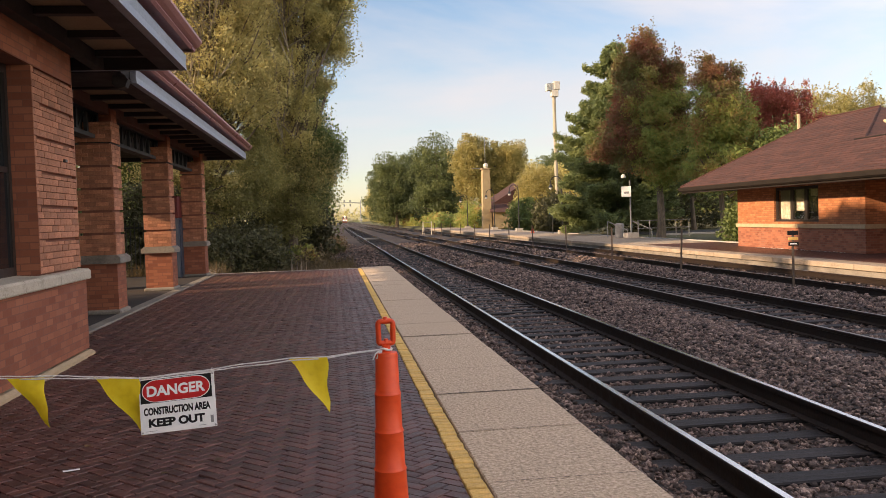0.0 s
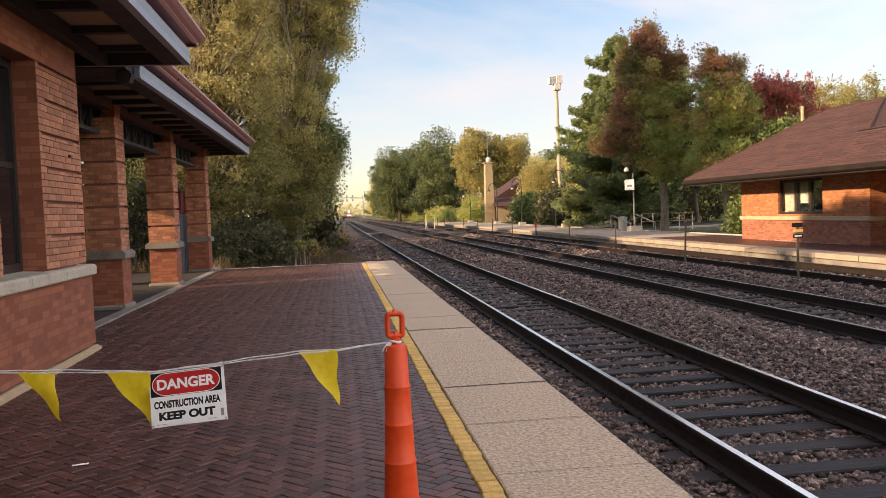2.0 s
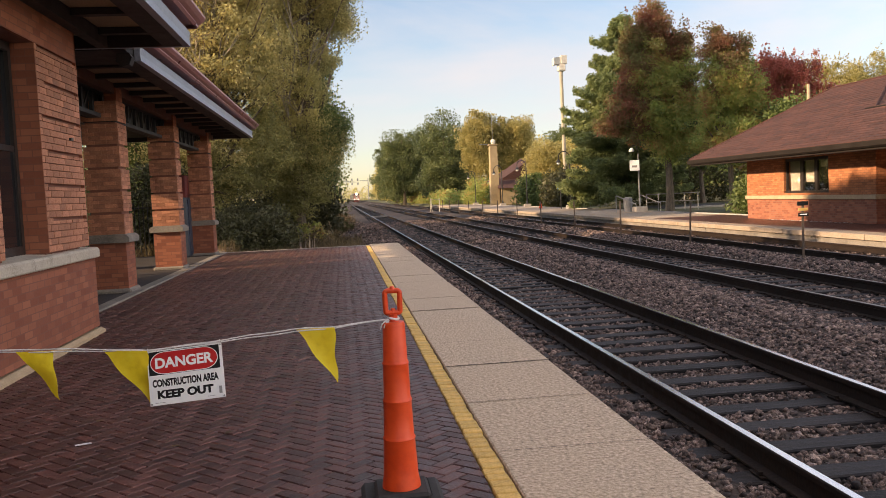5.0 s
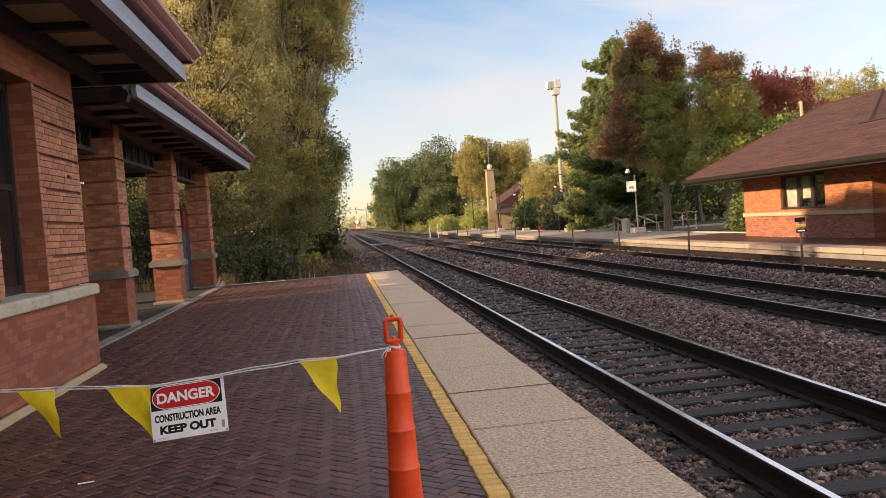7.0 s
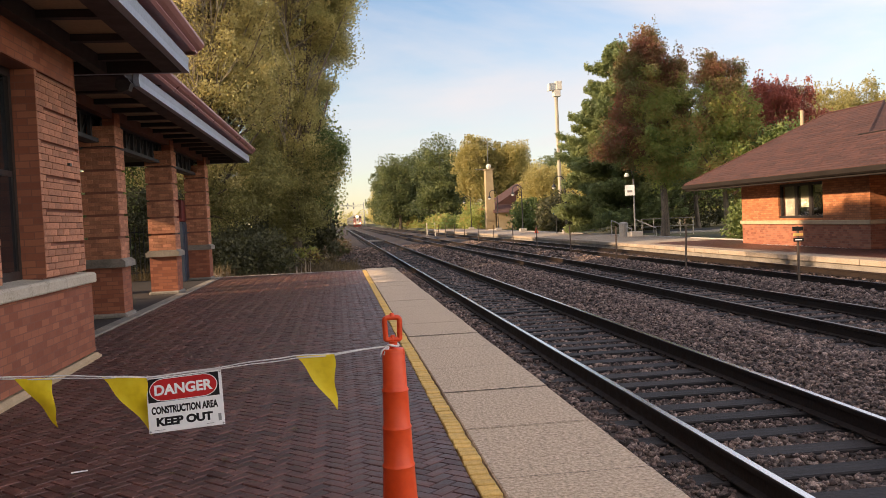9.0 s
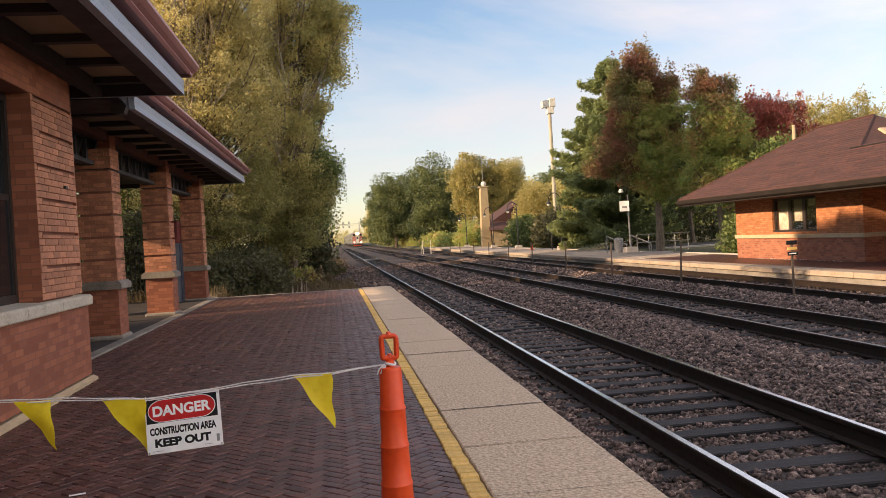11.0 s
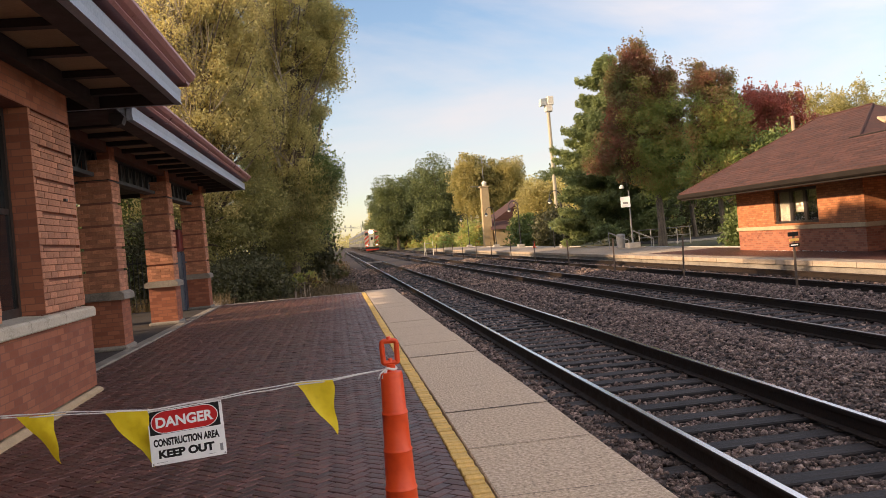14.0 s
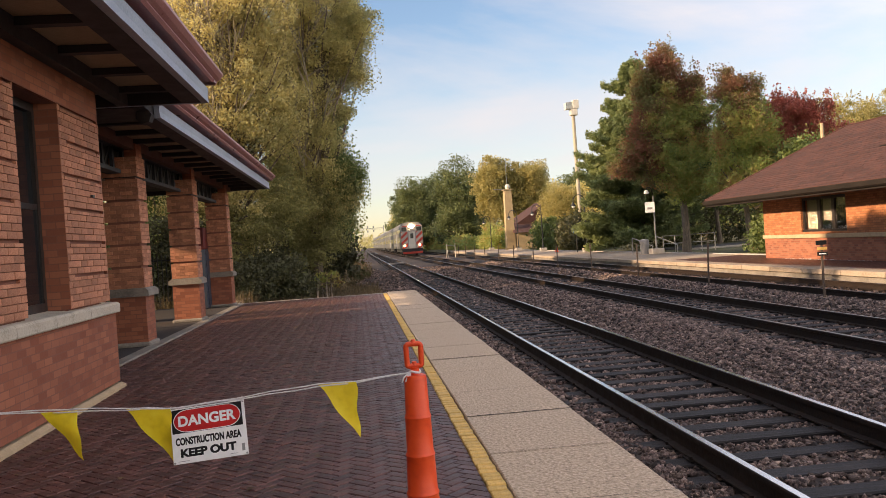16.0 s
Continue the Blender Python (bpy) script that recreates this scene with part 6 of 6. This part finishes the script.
def pine(base, height, r, seed):
    """A conifer with tiers of drooping boughs set with needles."""
    rng = np.random.default_rng(seed)
    t = thing("pine_tree", "broad dark green pine with drooping boughs", "tree")
    t.location = base
    g, P = Geo(), []
    g.tube([(0, 0, -0.2), (0, 0, height * 0.5), (0, 0, height * 0.97)], [0.26, 0.15, 0.02], 8)
    z = 0.9
    while z < height * 0.97:
        k = z / height
        reach = min(4.7, r * (1 - k) ** 0.85) * rng.uniform(0.75, 1.12) + 0.25
        for q in range(int(11 - 4 * k)):
            a = rng.uniform(0, 2 * math.pi)
            L = reach * rng.uniform(0.7, 1.12)
            d = np.array([math.cos(a), math.sin(a), 0])
            rise = rng.uniform(-0.12, 0.45)
            pts = [np.array([0, 0, z]) + d * L * s + np.array([0, 0, L * (rise * s - 0.10 * s * s + 0.12 * s ** 3)]) for s in (0, 0.35, 0.7, 1.0)]
            g.tube(pts, [0.045 * (1 - k) + 0.012, 0.03 * (1 - k) + 0.01, 0.015, 0.006], 5)
            m = int(330 * L)
            s = rng.uniform(0.22, 1.02, m) ** 0.8
            side = rng.normal(size=m) * 0.22 * L * (1.05 - 0.6 * s) * 0.6
            pp = np.array([0, 0, z])[None] + d[None] * (L * s)[:, None] + np.array([-d[1], d[0], 0])[None] * side[:, None]
            pp[:, 2] += L * (rise * s - 0.10 * s * s + 0.12 * s ** 3) + rng.normal(size=m) * 0.12 - 0.04
            P.append(pp)
        z += rng.uniform(0.30, 0.46)
    P = np.concatenate(P)
    part("trunk", g, M_BARK, t)
    part("crown", quads("crown", leaf_blades(rng, P, 0.088, 0.35, 2.8), L_NEEDLE), L_NEEDLE, t)


pine((20.0, 57.5, -0.06), 13.6, 7.0, 51)
for k, (x, y, r, n, mat) in enumerate([(18.4, 36.0, (0.95, 1.2, 1.1), 7000, L_GREEN), (20.4, 39.0, (1.2, 1.2, 1.0), 5000, L_OLIVE), (19.5, 84, (1.9, 3.2, 2.1), 8000, L_GREEN), (18.6, 114, (2.2, 5, 2.3), 8000, L_MIX), (19.6, 72.5, (2.0, 3.5, 2.2), 9000, L_DARK), (21.5, 90, (2.4, 2.5, 2.8), 6000, L_OLIVE), (19.9, 104, (1.8, 2.2, 2.4), 5000, L_GREEN)]):
    shrub((x, y, -0.06), [((0, 0, r[2] * 0.55), r, 1)], n, 0.11 if y < 60 else 0.2, mat, ("green leafy shrub beside the brick station", "leafy shrub behind the far platform")[y > 50], seed=90 + k, spread=0.2 if y < 60 else 0.35)
tree((22.0, 88, -0.1), 7.0, 0.2, [((0, 0, 4.6), (2.4, 2.6, 2.0), 3), ((0, 0, 2.4), (2.6, 2.6, 1.6), 1)], 26000, 0.13, L_YELLOW, "yellow-brown tree behind the far platform", seed=12, spread=0.4)
tree((30, 70, -0.1), 10.5, 0.2, [((0, 0, 6.4), (4.0, 4, 3.4), 3), ((0, 0, 3), (4, 4, 2), 1)], 14000, 0.26, L_GREEN, "green tree beyond the side street", seed=13, spread=0.5)
tree((38, 74, -0.1), 9, 0.2, [((0, 0, 5), (4.6, 4, 4), 3)], 12000, 0.28, L_OLIVE, "olive tree beyond the side street", seed=14, spread=0.5)
tree((27, 61, -0.1), 8.5, 0.2, [((0, 0, 5.5), (3, 3, 2.6), 3)], 12000, 0.2, L_GREEN, "green street tree behind the maples", seed=15, spread=0.45)
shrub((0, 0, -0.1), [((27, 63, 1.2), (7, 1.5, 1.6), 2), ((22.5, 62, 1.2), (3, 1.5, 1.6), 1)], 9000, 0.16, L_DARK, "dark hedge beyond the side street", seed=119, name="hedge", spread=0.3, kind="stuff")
# yellow tree, dark tree belt and the woods up the line
tree((23.5, 131, -0.1), 15.2, 0.34, [((-1.5, 0, 10.5), (3.2, 3, 4.3), 3), ((3.6, 0, 9.8), (3.4, 3, 3.8), 3), ((0, 0, 6), (4, 3, 2.6), 1.4)], 64000, 0.2, L_YELLOW, "large yellow-leaved tree beyond the tower", seed=16, spread=0.62, per=220)
for k, (x, y, h, r, mat) in enumerate([(18.5, 150, 16.2, 5.0, L_BELT), (12.9, 175, 15.5, 5.2, L_BELT), (18.0, 182, 17, 6.0, L_BELT), (14.0, 215, 17, 5.5, L_BELT), (24, 165, 15, 6, L_BELT), (30, 140, 12, 5, L_OLIVE), (36, 120, 10.5, 5, L_OLIVE), (42, 150, 13, 6, L_BELT), (16.5, 260, 15, 6, L_OLIVE), (18.5, 320, 14, 7, L_OLIVE), (22, 400, 14, 9, L_BELT)]):
    tree((x, y, -0.2), h, 0.34, [((0, 0, h * 0.62), (r * 0.9, r, h * 0.36), 3), ((-0.6, 0, h * 0.28), (r * 0.9, r, h * 0.26), 2)], 30000, 0.17 + y * 0.0004, mat, "large dense green tree in the belt along the line", seed=100 + k, limbs=12, spread=0.8, per=170)
shrub((0, 0, -0.3), [((16.8, 138, 0.8), (1.8, 14, 1.5), 2), ((16.5, 175, 0.8), (2, 20, 1.6), 2), ((16, 230, 0.8), (2, 30, 1.6), 1), ((17.0, 123, 0.6), (1.6, 5, 1.5), 1)], 16000, 0.34, L_MIX, "low shrubs along the far side of the line", seed=120, name="trackside_shrubs", spread=0.5, kind="stuff")
for k, (x, y, h) in enumerate([(46.2, 75, 13.4), (51.2, 76, 13.6), (56.2, 74, 14.8)]):
    tree((x, y, -0.1), h, 0.2, [((0, 0, h * 0.62), (3.4, 3.0, h * 0.34), 3)], 22000, 0.13, (L_YELLOW, L_YELLOW, L_MIX)[k], ("pale yellow tree beyond the brick station", "pale yellow tree beyond the brick station", "green and yellow tree beyond the brick station")[k], seed=140 + k, limbs=20, spread=0.4, per=60, tips=40)
shrub((0, 0, -0.2), [((62, 105, 6), (26, 8, 5.5), 2), ((95, 95, 8), (24, 8, 7.5), 1.5), ((45, 100, 3), (16, 8, 3.4), 1)], 26000, 0.5, L_YELLOW, "distant yellowing trees beyond the station", seed=121, name="distant_woods", spread=1.0, kind="stuff")
shrub((0, 0, -0.5), [((-40, 120, 5), (28, 60, 7), 2), ((-30, 60, 4), (12, 30, 6), 1), ((-30, 10, 3), (5, 30, 2.2), 1), ((10, 700, 4), (60, 60, 8), 2), ((-60, 500, 5), (60, 150, 9), 2), ((90, 450, 5), (60, 180, 9), 2)], 26000, 1.0, L_OLIVE, "far woods along the railway", seed=122, name="far_woods", spread=1.6, kind="stuff")


# ---- the train ----
def coach_body(g, y0, y1):
    """The cross-section of a gallery coach, drawn along its length."""
    sec = [(-1.50, 0.95), (1.50, 0.95), (1.54, 1.3), (1.54, 3.9), (1.44, 4.30), (1.10, 4.58), (0.5, 4.70), (-0.5, 4.70), (-1.10, 4.58), (-1.44, 4.30), (-1.54, 3.9), (-1.54, 1.3)]
    return g.prism(sec, "y", y0, y1)


train = thing("commuter_train", "double-deck stainless commuter train with red and white striped cab front", "train", m=pose(TRACKS[1], 590, RAIL_TOP))
LEN = 25.9
for c in range(8):
    y0 = c * (LEN + 0.4)
    y1 = y0 + LEN
    coach = part("cab_coach" if c == 0 else "coach", coach_body(Geo(), y0, y1), M_STEEL, train, "stainless steel gallery coach")
    part("roof", Geo().prism([(-1.45, 4.31), (-1.10, 4.60), (-0.5, 4.72), (0.5, 4.72), (1.10, 4.60), (1.45, 4.31)], "y", y0 + 0.05, y1 - 0.05), M_COACHROOF, coach, "grey roof")
    for s in (-1, 1):
        x = s * 1.545
        for z0, z1 in ((1.85, 2.55), (3.25, 3.75)):
            for q in range(9):
                ya = y0 + 1.6 + q * 2.65
                if 3.9 < q < 4.9:
                    continue
                part("window", Geo().box(min(x, x + s * 0.012), max(x, x + s * 0.012), ya, ya + 1.5, z0, z1), M_GLASS, coach)
        part("door", Geo().box(min(x, x + s * 0.02), max(x, x + s * 0.02), y0 + 12.1, y0 + 14.0, 1.15, 3.3), M_GREY, coach, "grey side door")
        flutes = Geo()
        for q in range(7):
            z = 1.05 + q * 0.1
            flutes.box(min(x, x + s * 0.015), max(x, x + s * 0.015), y0 + 0.1, y1 - 0.1, z, z + 0.05)
        part("fluting", flutes, M_STEEL, coach)
    part("underframe", Geo().box(-1.2, 1.2, y0 + 4.2, y1 - 4.2, 0.45, 0.949), M_RUBBER, coach)
    for yb in (y0 + 2.9, y1 - 2.9):
        b = part("bogie", Geo().box(-1.1, -0.95, yb - 1.6, yb + 1.6, 0.35, 0.75).box(0.95, 1.1, yb - 1.6, yb + 1.6, 0.35, 0.75), M_RUBBER, coach)
        for d in (-1.1, 1.1):
            for s in (-1, 1):
                part("wheel", Geo().tube([(s * 0.70, yb + d, 0.455), (s * 0.83, yb + d, 0.455)], 0.455, 14), M_RUST, b)
# the striped cab front
front = part("cab_front", Geo().box(-1.5, 1.5, -0.06, -0.002, 0.98, 4.2).prism([(-1.42, 4.2), (1.42, 4.2), (1.08, 4.55), (0.5, 4.68), (-0.5, 4.68), (-1.08, 4.55)], "y", -0.06, -0.002), M_TRAINWHITE, train, "white cab front")
for s in (-1, 1):
    xa, xb = (0.58, 1.5) if s > 0 else (-1.5, -0.58)
    k = 0.55
    while k < 4.6:
        sl_, wd = 0.85, 0.40
        poly = []
        for x, zz in ((xa, k + sl_ * (xa - s * 0.58)), (xb, k + sl_ * (xb - s * 0.58))):
            poly.append((x, zz))
        pts = [poly[0], poly[1], (poly[1][0], poly[1][1] + wd), (poly[0][0], poly[0][1] + wd)]
        for lim, less in ((3.35, True), (1.0, False)):
            pts = clip(pts, 1, lim, less) if pts else pts
        if len(pts) > 2:
            part("red_stripe", Geo().prism(pts, "y", -0.066, -0.0605), M_TRAINRED, front)
        k += 0.86
    part("cab_window", Geo().box(min(s * 0.70, s * 1.4), max(s * 0.70, s * 1.4), -0.068, -0.061, 3.42, 4.0), M_GLASS, front)
    part("lower_headlight", Geo().tube([(s * 1.05, -0.06, 1.42), (s * 1.05, -0.13, 1.42)], 0.10, 12), M_LAMPLOW, front, "lit headlight")
    part("red_cap", Geo().box(min(s * 0.6, s * 1.3), max(s * 0.6, s * 1.3), -0.066, -0.061, 4.05, 4.18), M_TRAINRED, front)
part("end_door", Geo().cbox(-0.45, 0.45, -0.10, -0.061, 1.05, 3.35, 0.02), M_CREAM, front, "cream end door")
part("door_window", Geo().box(-0.22, 0.22, -0.108, -0.1005, 2.4, 3.1), M_GLASS, front)
part("door_surround", Geo().box(-0.56, -0.47, -0.14, -0.061, 1.0, 3.5).box(0.47, 0.56, -0.14, -0.061, 1.0, 3.5).box(-0.469, 0.469, -0.14, -0.061, 3.4, 3.5), M_GREY, front)
part("headlight", Geo().tube([(-0.16, -0.06, 4.1), (-0.16, -0.14, 4.1)], 0.16, 12).tube([(0.16, -0.06, 4.1), (0.16, -0.14, 4.1)], 0.16, 12), M_LAMP, front, "twin lit headlight")
part("pilot", Geo().prism([(-1.3, 0.25), (1.3, 0.25), (1.4, 0.55), (-1.4, 0.55)], "y", -0.45, -0.07), M_TRAINRED, train, "red pilot plate")
part("buffer_beam", Geo().box(-1.45, 1.45, -0.30, -0.07, 0.56, 0.95), M_RUBBER, train, "dark buffer beam")
part("coupler", Geo().cbox(-0.14, 0.14, -0.75, -0.46, 0.70, 0.98, 0.03), M_RUBBER, train)
part("hoses", Geo().tube([(-0.4, -0.47, 0.9), (-0.45, -0.6, 0.6), (-0.3, -0.55, 0.5)], 0.03, 6).tube([(0.4, -0.47, 0.9), (0.45, -0.6, 0.6), (0.3, -0.55, 0.5)], 0.03, 6), M_RUBBER, train)


def motions():
    """The train nears on the middle track at a steady speed."""
    walk(train, [(0.5 * k, pose(TRACKS[1], 118 + 29.5 * (16 - 0.5 * k), RAIL_TOP)) for k in range(33)])


motions()
